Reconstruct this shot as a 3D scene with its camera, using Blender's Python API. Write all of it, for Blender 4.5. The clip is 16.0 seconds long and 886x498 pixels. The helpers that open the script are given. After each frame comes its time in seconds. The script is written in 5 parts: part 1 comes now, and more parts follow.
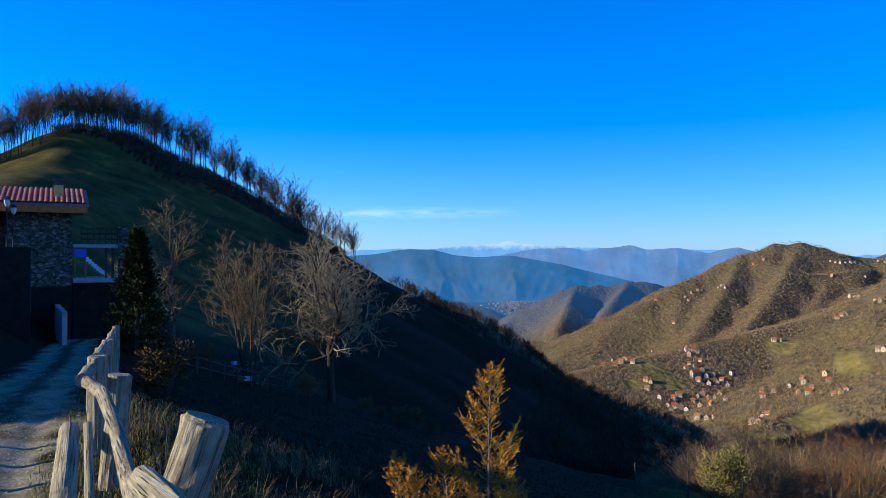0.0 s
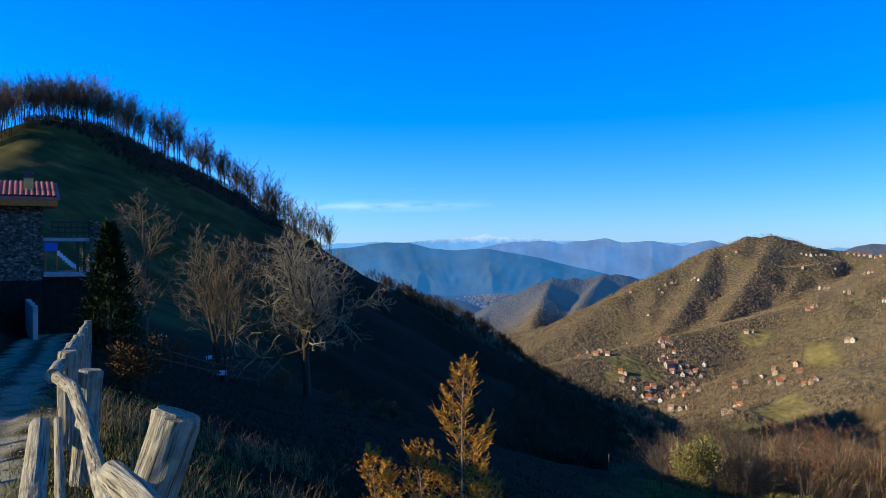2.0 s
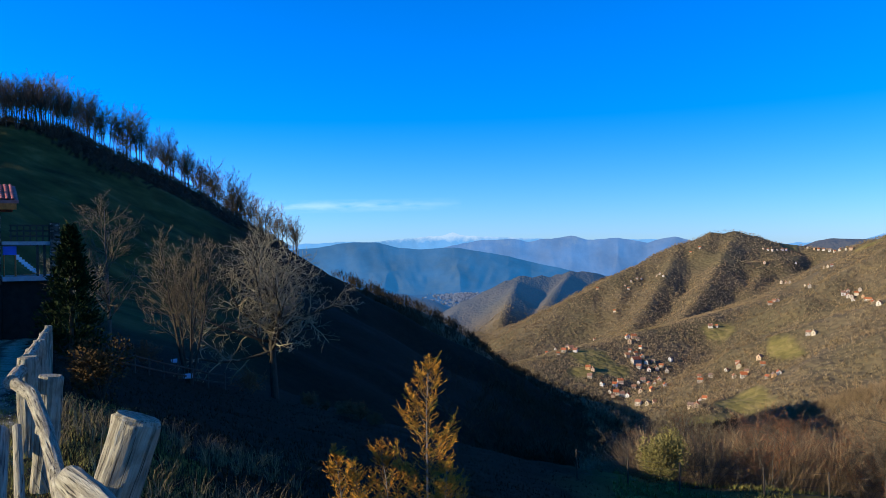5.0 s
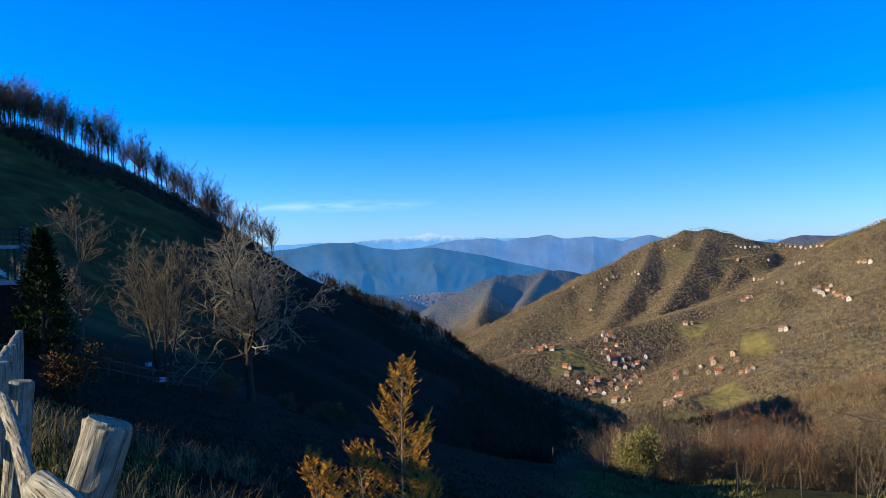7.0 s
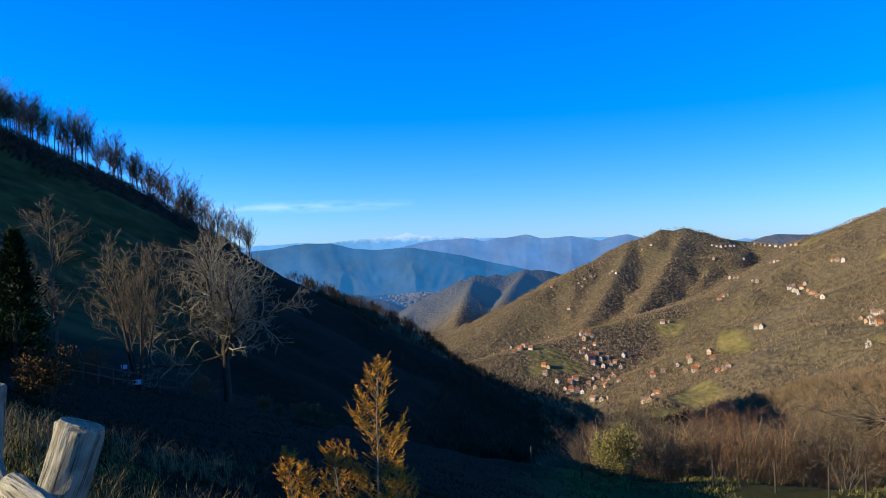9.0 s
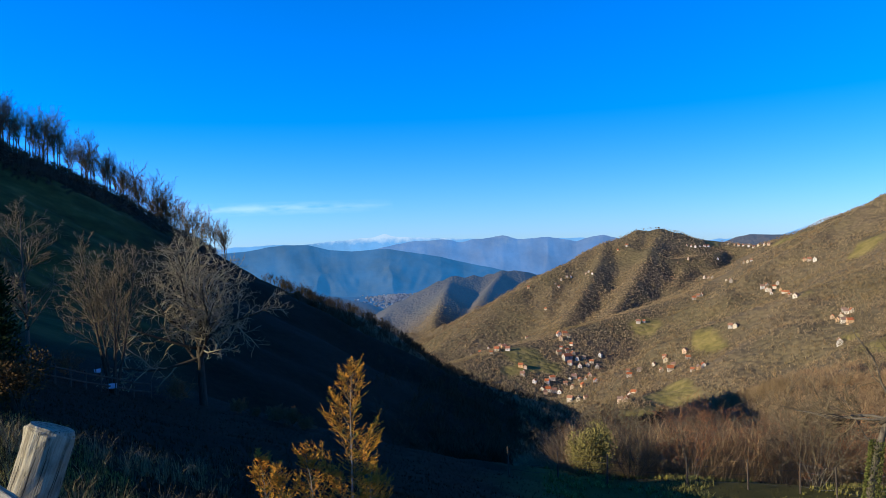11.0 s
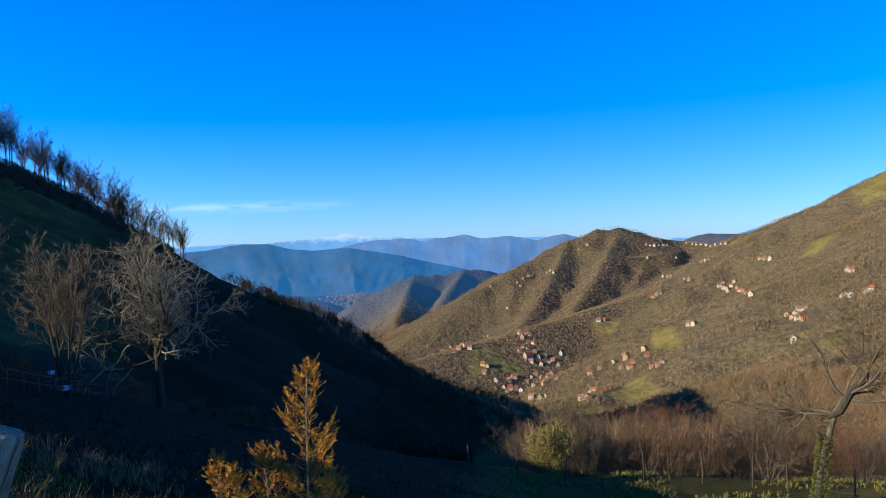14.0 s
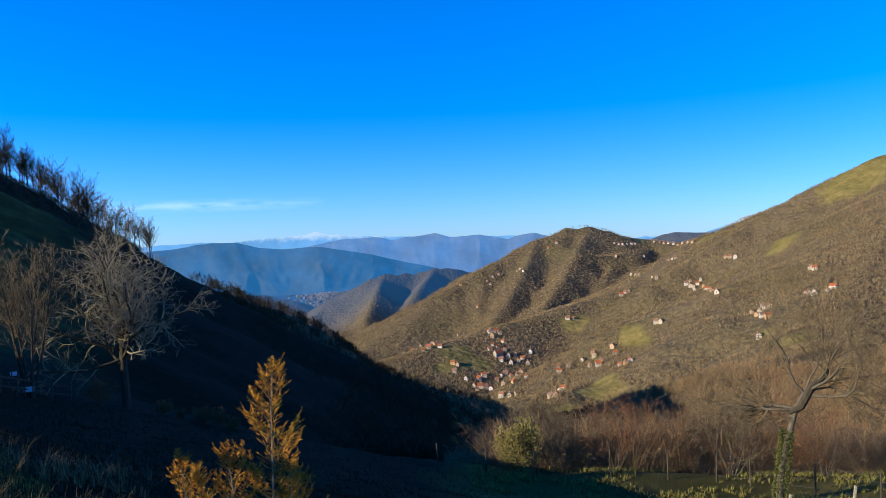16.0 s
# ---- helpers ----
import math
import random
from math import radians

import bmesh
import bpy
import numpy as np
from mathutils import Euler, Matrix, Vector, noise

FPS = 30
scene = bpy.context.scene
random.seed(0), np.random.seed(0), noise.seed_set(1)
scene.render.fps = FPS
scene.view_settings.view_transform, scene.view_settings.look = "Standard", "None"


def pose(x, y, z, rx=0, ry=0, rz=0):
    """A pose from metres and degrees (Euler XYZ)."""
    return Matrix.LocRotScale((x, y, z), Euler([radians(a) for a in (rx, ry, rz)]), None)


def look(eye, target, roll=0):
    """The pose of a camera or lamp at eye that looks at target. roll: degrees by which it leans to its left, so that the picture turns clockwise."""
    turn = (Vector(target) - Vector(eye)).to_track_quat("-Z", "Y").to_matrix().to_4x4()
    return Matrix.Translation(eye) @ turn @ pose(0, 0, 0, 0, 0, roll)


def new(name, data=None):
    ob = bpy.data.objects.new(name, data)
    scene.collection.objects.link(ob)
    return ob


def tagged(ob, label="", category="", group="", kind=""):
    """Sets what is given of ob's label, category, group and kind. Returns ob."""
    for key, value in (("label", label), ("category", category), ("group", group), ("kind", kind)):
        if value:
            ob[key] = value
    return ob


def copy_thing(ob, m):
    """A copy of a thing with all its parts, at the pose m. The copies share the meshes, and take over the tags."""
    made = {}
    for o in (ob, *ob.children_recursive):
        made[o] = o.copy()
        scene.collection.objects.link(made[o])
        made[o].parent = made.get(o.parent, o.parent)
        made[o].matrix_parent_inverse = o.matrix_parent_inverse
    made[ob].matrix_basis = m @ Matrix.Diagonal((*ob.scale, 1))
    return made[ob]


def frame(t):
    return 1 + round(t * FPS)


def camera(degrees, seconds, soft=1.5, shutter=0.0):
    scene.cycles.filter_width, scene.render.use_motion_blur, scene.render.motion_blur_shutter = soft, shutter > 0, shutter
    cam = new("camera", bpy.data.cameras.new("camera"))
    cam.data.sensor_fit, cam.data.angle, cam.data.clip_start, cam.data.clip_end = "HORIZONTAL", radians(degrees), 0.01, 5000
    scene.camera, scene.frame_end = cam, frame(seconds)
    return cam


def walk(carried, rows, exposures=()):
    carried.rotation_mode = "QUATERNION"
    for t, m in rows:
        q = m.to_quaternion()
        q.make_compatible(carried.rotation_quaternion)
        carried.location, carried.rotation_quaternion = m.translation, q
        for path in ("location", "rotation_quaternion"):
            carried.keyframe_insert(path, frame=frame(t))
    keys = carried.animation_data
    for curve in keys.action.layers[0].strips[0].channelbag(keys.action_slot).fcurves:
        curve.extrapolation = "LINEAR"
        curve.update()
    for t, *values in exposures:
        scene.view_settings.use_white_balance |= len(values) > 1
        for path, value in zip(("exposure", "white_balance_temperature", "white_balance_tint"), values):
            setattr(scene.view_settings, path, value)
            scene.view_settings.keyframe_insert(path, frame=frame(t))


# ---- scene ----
# ---- camera ----
cam = camera(58.0, 16.0, soft=0.9)
PATH = [
    (0, pose(0.000, -0.000, 1.750, 90.77, 0.00, -0.00)),
    (0.5, pose(0.006, -0.007, 1.752, 90.63, 0.15, -0.43)),
    (1, pose(0.013, -0.015, 1.753, 90.52, 0.13, -0.88)),
    (1.5, pose(0.020, -0.023, 1.755, 90.41, 0.09, -1.30)),
    (2, pose(0.026, -0.032, 1.756, 90.28, 0.09, -1.70)),
    (2.5, pose(0.033, -0.041, 1.758, 90.18, 0.24, -2.12)),
    (3, pose(0.040, -0.051, 1.759, 90.18, 0.42, -2.54)),
    (3.5, pose(0.047, -0.061, 1.761, 90.18, 0.50, -2.96)),
    (4, pose(0.054, -0.072, 1.763, 90.19, 0.57, -3.33)),
    (6.5, pose(0.092, -0.135, 1.772, 90.17, 1.13, -5.22)),
    (7, pose(0.099, -0.150, 1.774, 90.16, 1.27, -5.70)),
    (7.5, pose(0.107, -0.165, 1.776, 90.14, 1.38, -6.11)),
    (8, pose(0.115, -0.180, 1.777, 90.14, 1.37, -6.46)),
    (8.5, pose(0.123, -0.196, 1.779, 90.11, 1.34, -6.84)),
    (9, pose(0.131, -0.213, 1.781, 90.13, 1.49, -7.24)),
    (11.5, pose(0.173, -0.304, 1.792, 90.16, 1.81, -9.28)),
    (12, pose(0.181, -0.324, 1.794, 90.16, 1.95, -9.68)),
    (12.5, pose(0.190, -0.345, 1.796, 90.20, 1.96, -10.13)),
    (13, pose(0.199, -0.366, 1.798, 90.21, 1.94, -10.60)),
    (13.5, pose(0.208, -0.387, 1.801, 90.14, 1.86, -11.07)),
    (14, pose(0.217, -0.409, 1.803, 90.02, 1.73, -11.60)),
    (14.5, pose(0.226, -0.432, 1.805, 89.88, 1.69, -12.17)),
    (15, pose(0.235, -0.456, 1.807, 89.83, 1.77, -12.75)),
    (15.5, pose(0.244, -0.479, 1.810, 89.83, 1.82, -13.30)),
    (16, pose(0.254, -0.504, 1.812, 89.86, 1.76, -13.74)),
]
EXPOSURES = [(0, 0.65), (16, 0.65)]
walk(cam, PATH, EXPOSURES)

# ---- world and sun ----
SUN_AZ, SUN_EL = 101.0, 16.8          # degrees to the left of +y, and above the horizon


def heading(az):
    a = radians(az)
    return Vector((-math.sin(a), math.cos(a), 0.0))


def build_world():
    w = bpy.data.worlds.new("sky")
    scene.world = w
    w.use_nodes = True
    nt = w.node_tree
    nt.nodes.clear()
    out = nt.nodes.new("ShaderNodeOutputWorld")
    bg = nt.nodes.new("ShaderNodeBackground")
    sky = nt.nodes.new("ShaderNodeTexSky")
    sky.sky_type = "NISHITA"
    sky.sun_disc = False
    sky.sun_elevation = radians(SUN_EL)
    sky.sun_rotation = radians(SUN_AZ)
    sky.altitude = 900
    sky.air_density = 1.0
    sky.dust_density = 0.5
    sky.ozone_density = 3.0
    hs = nt.nodes.new("ShaderNodeHueSaturation")
    hs.inputs["Saturation"].default_value = 1.18
    hs.inputs["Value"].default_value = 1.0
    # a thin streak of cloud low over the far range
    co = nt.nodes.new("ShaderNodeTexCoord")
    sep = nt.nodes.new("ShaderNodeSeparateXYZ")
    nt.links.new(co.outputs["Generated"], sep.inputs[0])

    def math_node(op, a, b=None, clamp=False):
        n = nt.nodes.new("ShaderNodeMath")
        n.operation = op
        n.use_clamp = clamp
        for i, v in enumerate((a, b)):
            if v is None:
                continue
            if isinstance(v, (int, float)):
                n.inputs[i].default_value = v
            else:
                nt.links.new(v, n.inputs[i])
        return n.outputs[0]

    az = math_node("ARCTAN2", sep.outputs[0], sep.outputs[1])       # right positive
    el = sep.outputs[2]
    u = math_node("SUBTRACT", az, -0.075)
    band = math_node("SUBTRACT", 1.0, math_node("ABSOLUTE", math_node("DIVIDE", u, 0.17)), True)
    line = math_node("SUBTRACT", el, math_node("ADD", 0.058, math_node("MULTIPLY", u, 0.01)))
    thin = math_node("SUBTRACT", 1.0, math_node("ABSOLUTE", math_node("DIVIDE", line, 0.009)), True)
    mp = nt.nodes.new("ShaderNodeMapping")
    mp.inputs["Scale"].default_value = (30, 30, 160)
    nt.links.new(co.outputs["Generated"], mp.inputs[0])
    nz = nt.nodes.new("ShaderNodeTexNoise")
    nz.inputs["Scale"].default_value = 1.0
    nz.inputs["Detail"].default_value = 5
    nt.links.new(mp.outputs[0], nz.inputs[0])
    puff = math_node("MULTIPLY", math_node("SUBTRACT", nz.outputs[0], 0.32, True), 3.0, True)
    amount = math_node("MULTIPLY", math_node("MULTIPLY", math_node("POWER", band, 0.6), thin), math_node("MULTIPLY", puff, 0.22))
    mix = nt.nodes.new("ShaderNodeMixRGB")
    mix.inputs[2].default_value = (7.5, 8.2, 9.5, 1)
    tint = nt.nodes.new("ShaderNodeMixRGB")
    tint.blend_type = "MULTIPLY"
    tint.inputs[0].default_value = 1.0
    tint.inputs[2].default_value = (0.61, 0.875, 1.54, 1)
    nt.links.new(sky.outputs[0], tint.inputs[1])
    nt.links.new(tint.outputs[0], hs.inputs["Color"])
    nt.links.new(hs.outputs[0], mix.inputs[1])
    nt.links.new(amount, mix.inputs[0])
    nt.links.new(mix.outputs[0], bg.inputs["Color"])
    bg.inputs["Strength"].default_value = 0.115
    nt.links.new(bg.outputs[0], out.inputs[0])


build_world()
sun = new("sun", bpy.data.lights.new("sun", "SUN"))
sun.data.energy = 5.0
sun.data.angle = radians(0.53)
sun.data.color = (1.0, 0.90, 0.72)
sun.matrix_world = look(heading(SUN_AZ) * 50 + Vector((0, 0, 50 * math.tan(radians(SUN_EL)))), (0, 0, 0))

# ---- materials ----


class Mat:
    """A small builder round one node material."""

    def __init__(self, name, rough=0.9, spec=0.2, metal=0.0):
        self.m = bpy.data.materials.new(name)
        self.m.use_nodes = True
        self.nt = self.m.node_tree
        self.b = self.nt.nodes["Principled BSDF"]
        self.b.inputs["Roughness"].default_value = rough
        self.b.inputs["Specular IOR Level"].default_value = spec
        self.b.inputs["Metallic"].default_value = metal
        self.co = self.nt.nodes.new("ShaderNodeTexCoord")

    def put(self, value, socket):
        if isinstance(value, (int, float)):
            socket.default_value = value
        elif isinstance(value, tuple):
            socket.default_value = (*value, 1) if len(value) == 3 and socket.type == "RGBA" else value
        else:
            self.nt.links.new(value, socket)

    def coords(self, scale=(1, 1, 1), kind="Object"):
        n = self.nt.nodes.new("ShaderNodeMapping")
        n.inputs["Scale"].default_value = scale
        self.nt.links.new(self.co.outputs[kind], n.inputs[0])
        return n.outputs[0]

    def noise(self, scale, detail=4, rough=0.6, vec=None, out=0):
        n = self.nt.nodes.new("ShaderNodeTexNoise")
        n.inputs["Scale"].default_value = scale
        n.inputs["Detail"].default_value = detail
        n.inputs["Roughness"].default_value = rough
        self.nt.links.new(vec or self.co.outputs["Object"], n.inputs[0])
        return n.outputs[out]

    def voronoi(self, scale, vec=None, feature="F1", out=0):
        n = self.nt.nodes.new("ShaderNodeTexVoronoi")
        n.feature = feature
        n.inputs["Scale"].default_value = scale
        self.nt.links.new(vec or self.co.outputs["Object"], n.inputs[0])
        return n.outputs[out]

    def ramp(self, fac, *stops):
        n = self.nt.nodes.new("ShaderNodeValToRGB")
        e = n.color_ramp.elements
        while len(e) < len(stops):
            e.new(0.5)
        for k, (p, c) in zip(e, stops):
            k.position = p
            k.color = (*c, 1) if isinstance(c, tuple) else (c, c, c, 1)
        self.nt.links.new(fac, n.inputs[0])
        return n.outputs[0]

    def mix(self, fac, a, b, kind="MIX"):
        n = self.nt.nodes.new("ShaderNodeMixRGB")
        n.blend_type = kind
        for v, s in zip((fac, a, b), n.inputs):
            self.put(v, s)
        return n.outputs[0]

    def math(self, op, a, b=0.0, clamp=False):
        n = self.nt.nodes.new("ShaderNodeMath")
        n.operation = op
        n.use_clamp = clamp
        self.put(a, n.inputs[0])
        self.put(b, n.inputs[1])
        return n.outputs[0]

    def attr(self, name, out=2):
        n = self.nt.nodes.new("ShaderNodeAttribute")
        n.attribute_name = name
        return n.outputs[out]

    def each(self):
        return self.nt.nodes.new("ShaderNodeObjectInfo").outputs["Random"]

    def island(self):
        return self.nt.nodes.new("ShaderNodeNewGeometry").outputs["Random Per Island"]

    def normal_z(self):
        n = self.nt.nodes.new("ShaderNodeNewGeometry")
        s = self.nt.nodes.new("ShaderNodeSeparateXYZ")
        self.nt.links.new(n.outputs["Normal"], s.inputs[0])
        return s.outputs[2]

    def done(self, color, bump=None, dist=0.02, strength=0.6, rough=None):
        self.put(color, self.b.inputs["Base Color"])
        if bump is not None:
            n = self.nt.nodes.new("ShaderNodeBump")
            n.inputs["Distance"].default_value = dist
            n.inputs["Strength"].default_value = strength
            self.nt.links.new(bump, n.inputs["Height"])
            self.nt.links.new(n.outputs[0], self.b.inputs["Normal"])
        if rough is not None:
            self.put(rough, self.b.inputs["Roughness"])
        return self.m


def m_plain(name, color, vary=0.25, scale=6.0, rough=0.8, metal=0.0, bump=0.004):
    k = Mat(name, rough, 0.3, metal)
    n = k.noise(scale, 6)
    f = k.noise(scale * 9, 4)
    dark = tuple(c * (1 - vary) for c in color)
    lite = tuple(min(1, c * (1 + vary)) for c in color)
    c = k.mix(k.math("MULTIPLY", f, 0.35), k.ramp(n, (0.3, dark), (0.7, lite)), dark)
    return k.done(c, f, bump)


def m_ground():
    k = Mat("hillside_ground", 0.95, 0.05)
    road, grass = k.attr("road"), k.attr("grass")
    near = k.attr("near")
    fine = k.noise(9.0, 6, 0.7)
    mid = k.noise(0.7, 5, 0.65)
    big = k.noise(0.02, 6, 0.62)
    huge = k.noise(0.006, 5, 0.6)
    # near-black, since the shade on meadow and combe is put into this colour
    shaded_turf = k.ramp(mid, (0.28, (0.005, 0.0045, 0.002)), (0.5, (0.011, 0.009, 0.004)), (0.72, (0.026, 0.019, 0.008)))
    shaded_turf = k.mix(k.ramp(fine, (0.35, 0.0), (0.7, 0.6)), shaded_turf, (0.028, 0.022, 0.010))
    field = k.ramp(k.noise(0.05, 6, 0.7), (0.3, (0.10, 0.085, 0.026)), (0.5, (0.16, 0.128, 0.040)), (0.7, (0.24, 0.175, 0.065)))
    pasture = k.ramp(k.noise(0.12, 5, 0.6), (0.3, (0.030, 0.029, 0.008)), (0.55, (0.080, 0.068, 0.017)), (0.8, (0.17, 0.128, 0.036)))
    green = k.mix(near, field, k.mix(k.attr("lighter_grass"), shaded_turf, pasture))
    leaf = k.ramp(big, (0.25, (0.098, 0.074, 0.042)), (0.5, (0.150, 0.108, 0.058)), (0.75, (0.192, 0.138, 0.064)))
    leaf = k.mix(k.ramp(huge, (0.42, 0.0), (0.66, 0.55)), leaf, (0.10, 0.085, 0.035))
    tex = k.voronoi(0.11, feature="F1")
    leaf = k.mix(k.ramp(tex, (0.2, 0.0), (0.9, 0.55)), leaf, (0.070, 0.058, 0.034))
    earth = k.mix(grass, leaf, green)
    stone = k.noise(26.0, 5, 0.75)
    gravel = k.ramp(stone, (0.3, (0.10, 0.09, 0.06)), (0.5, (0.25, 0.225, 0.15)), (0.75, (0.42, 0.38, 0.27)))
    gravel = k.mix(k.ramp(k.noise(1.6, 5, 0.65), (0.46, 0.0), (0.62, 0.8)), gravel, (0.105, 0.095, 0.035))
    c = k.mix(road, earth, gravel)
    # painted haze: with distance the base turns dark blue-grey and glows blue
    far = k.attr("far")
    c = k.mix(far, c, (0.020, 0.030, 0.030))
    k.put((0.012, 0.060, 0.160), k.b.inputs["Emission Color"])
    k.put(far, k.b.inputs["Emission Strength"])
    relief = k.math("ADD", k.math("MULTIPLY", fine, k.math("MULTIPLY", near, 0.05)),
                    k.math("MULTIPLY", k.math("MULTIPLY", k.math("SUBTRACT", 1.0, near), k.math("SUBTRACT", 1.0, k.math("MULTIPLY", grass, 0.4))), k.math("ADD", k.math("MULTIPLY", tex, -3.0), k.math("MULTIPLY", big, 9.0))))
    return k.done(c, relief, 1.0, 0.8)


def m_bark(name, dark, lite, scale=14.0):
    k = Mat(name, 0.95, 0.1)
    v = k.coords((scale, scale, scale * 0.22))
    n = k.noise(1.0, 6, 0.7, v)
    p = k.noise(2.2, 5, 0.6)
    c = k.mix(k.ramp(p, (0.4, 0.0), (0.7, 0.7)), k.ramp(n, (0.3, dark), (0.7, lite)), tuple(x * 0.75 for x in lite))
    return k.done(c, n, 0.02)


def m_twig(name, dark, lite):
    k = Mat(name, 0.9, 0.1)
    return k.done(k.ramp(k.island(), (0.0, dark), (1.0, lite)))


def m_log():
    k = Mat("weathered_log", 0.9, 0.15)
    v = k.coords((46, 46, 2.2))
    grain = k.noise(1.0, 7, 0.7, v)
    patch = k.noise(4.0, 5, 0.6)
    c = k.ramp(grain, (0.28, (0.085, 0.066, 0.040)), (0.46, (0.27, 0.232, 0.148)), (0.75, (0.54, 0.485, 0.335)))
    c = k.mix(k.ramp(patch, (0.50, 0.0), (0.66, 0.6)), c, (0.07, 0.054, 0.03))
    crack = k.noise(1.0, 3, 0.5, k.coords((95, 95, 1.6)))
    slit = k.ramp(crack, (0.33, 0.85), (0.40, 0.0))
    c = k.mix(slit, c, (0.03, 0.022, 0.016))
    return k.done(c, k.math("SUBTRACT", grain, k.math("MULTIPLY", slit, 0.8)), 0.02, 1.0)


def m_stonewall():
    k = Mat("rough_stone_wall", 0.95, 0.1)
    v = k.coords((1, 1, 1.7))
    cell = k.voronoi(5.6, v, "F1", 1)
    edge = k.voronoi(5.6, v, "DISTANCE_TO_EDGE", 0)
    s = k.nt.nodes.new("ShaderNodeSeparateColor")
    k.nt.links.new(cell, s.inputs[0])
    stone = k.ramp(s.outputs[0], (0.0, (0.05, 0.040, 0.026)), (0.4, (0.12, 0.097, 0.066)), (0.7, (0.20, 0.168, 0.12)), (1.0, (0.38, 0.33, 0.25)))
    stone = k.mix(0.35, stone, k.ramp(k.noise(18), (0.3, 0.1), (0.7, 0.5)), "OVERLAY")
    c = k.mix(k.ramp(edge, (0.02, 1.0), (0.07, 0.0)), stone, (0.09, 0.08, 0.07))
    return k.done(c, k.ramp(edge, (0.0, 0.0), (0.12, 1.0)), 0.04, 0.9)


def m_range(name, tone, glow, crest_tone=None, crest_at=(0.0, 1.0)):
    """A far mountain range as a backdrop; the haze of much air is painted as its glow."""
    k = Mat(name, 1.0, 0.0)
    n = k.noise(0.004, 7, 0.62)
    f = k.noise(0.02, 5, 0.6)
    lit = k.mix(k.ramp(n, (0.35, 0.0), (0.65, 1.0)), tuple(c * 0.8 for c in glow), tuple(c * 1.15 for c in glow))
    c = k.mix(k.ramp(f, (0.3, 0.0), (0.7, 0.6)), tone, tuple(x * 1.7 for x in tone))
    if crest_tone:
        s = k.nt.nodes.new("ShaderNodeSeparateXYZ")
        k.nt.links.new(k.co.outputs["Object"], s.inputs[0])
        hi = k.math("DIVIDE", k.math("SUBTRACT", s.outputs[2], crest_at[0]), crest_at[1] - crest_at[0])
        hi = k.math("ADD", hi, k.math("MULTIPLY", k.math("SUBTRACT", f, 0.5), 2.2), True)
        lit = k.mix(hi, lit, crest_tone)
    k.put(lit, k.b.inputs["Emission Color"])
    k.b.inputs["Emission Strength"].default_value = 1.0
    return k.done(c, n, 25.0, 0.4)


M_GROUND = m_ground()
M_LOG = m_log()
M_STONE = m_stonewall()
# near-black stone: deep shade below the house put into the colour
M_STONE_SHADED = m_plain("shaded_stone", (0.016, 0.015, 0.010), 0.5, 3.0, 0.95, 0.0, 0.03)
M_BARK = m_bark("grey_bark", (0.045, 0.037, 0.026), (0.16, 0.135, 0.095))
M_BARK_PALE = m_bark("pale_bark", (0.12, 0.10, 0.08), (0.38, 0.34, 0.27))
M_BARK_DARK = m_bark("dark_bark", (0.022, 0.018, 0.012), (0.08, 0.066, 0.045))
M_TWIG_PALE = m_twig("pale_twigs", (0.14, 0.115, 0.065), (0.33, 0.275, 0.165))
M_TWIG = m_twig("brown_twigs", (0.075, 0.056, 0.030), (0.19, 0.145, 0.08))
M_TWIG_BROWN = m_twig("shrub_twigs", (0.08, 0.052, 0.028), (0.20, 0.13, 0.07))
M_TWIG_RED = m_twig("russet_twigs", (0.12, 0.05, 0.022), (0.27, 0.12, 0.05))
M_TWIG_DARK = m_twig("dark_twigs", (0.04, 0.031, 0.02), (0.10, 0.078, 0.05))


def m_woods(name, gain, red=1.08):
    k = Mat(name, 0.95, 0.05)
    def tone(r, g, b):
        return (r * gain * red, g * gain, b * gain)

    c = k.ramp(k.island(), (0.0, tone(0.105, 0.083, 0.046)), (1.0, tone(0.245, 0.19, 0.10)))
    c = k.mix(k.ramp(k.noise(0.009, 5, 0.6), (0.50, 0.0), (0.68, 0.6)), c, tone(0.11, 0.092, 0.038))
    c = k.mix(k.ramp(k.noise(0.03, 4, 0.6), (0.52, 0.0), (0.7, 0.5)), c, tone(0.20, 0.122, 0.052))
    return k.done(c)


M_WOODS = m_woods("winter_woods", 1.18)
M_WOODS_RUSSET = m_woods("russet_brush", 1.15, 1.15)
# same woods colours at a third: spur and combe shade put into the colour
M_WOODS_SHADED = m_woods("shaded_winter_woods", 0.32)
M_GRASS_DRY = m_twig("dry_grass", (0.09, 0.07, 0.03), (0.28, 0.21, 0.10))
# the meadow's deep shade is put into the colour of these blades
M_GRASS_SHADED = m_twig("meadow_grass", (0.008, 0.008, 0.003), (0.036, 0.029, 0.011))
M_NEEDLE_GOLD = m_twig("golden_needles", (0.20, 0.13, 0.015), (0.60, 0.25, 0.03))
M_NEEDLE_DARK = m_twig("dark_needles", (0.005, 0.010, 0.003), (0.026, 0.042, 0.009))
# bronze tones lowered to stand in for the shade on the bush
M_LEAF_BRONZE = m_twig("bronze_leaves", (0.025, 0.018, 0.006), (0.11, 0.06, 0.018))
M_IVY = m_twig("ivy_leaves", (0.05, 0.062, 0.015), (0.15, 0.15, 0.04))
# second colour of each range is its painted haze, given off as glow
M_RANGE_1 = m_range("haze_blue_wooded_range", (0.034, 0.036, 0.020), (0.010, 0.086, 0.235))
M_RANGE_2 = m_range("haze_pale_range", (0.05, 0.048, 0.040), (0.030, 0.128, 0.33), (0.075, 0.16, 0.30), (40, 160))
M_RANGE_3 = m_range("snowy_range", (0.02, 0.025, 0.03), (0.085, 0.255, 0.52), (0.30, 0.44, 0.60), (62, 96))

# ---- ground ----


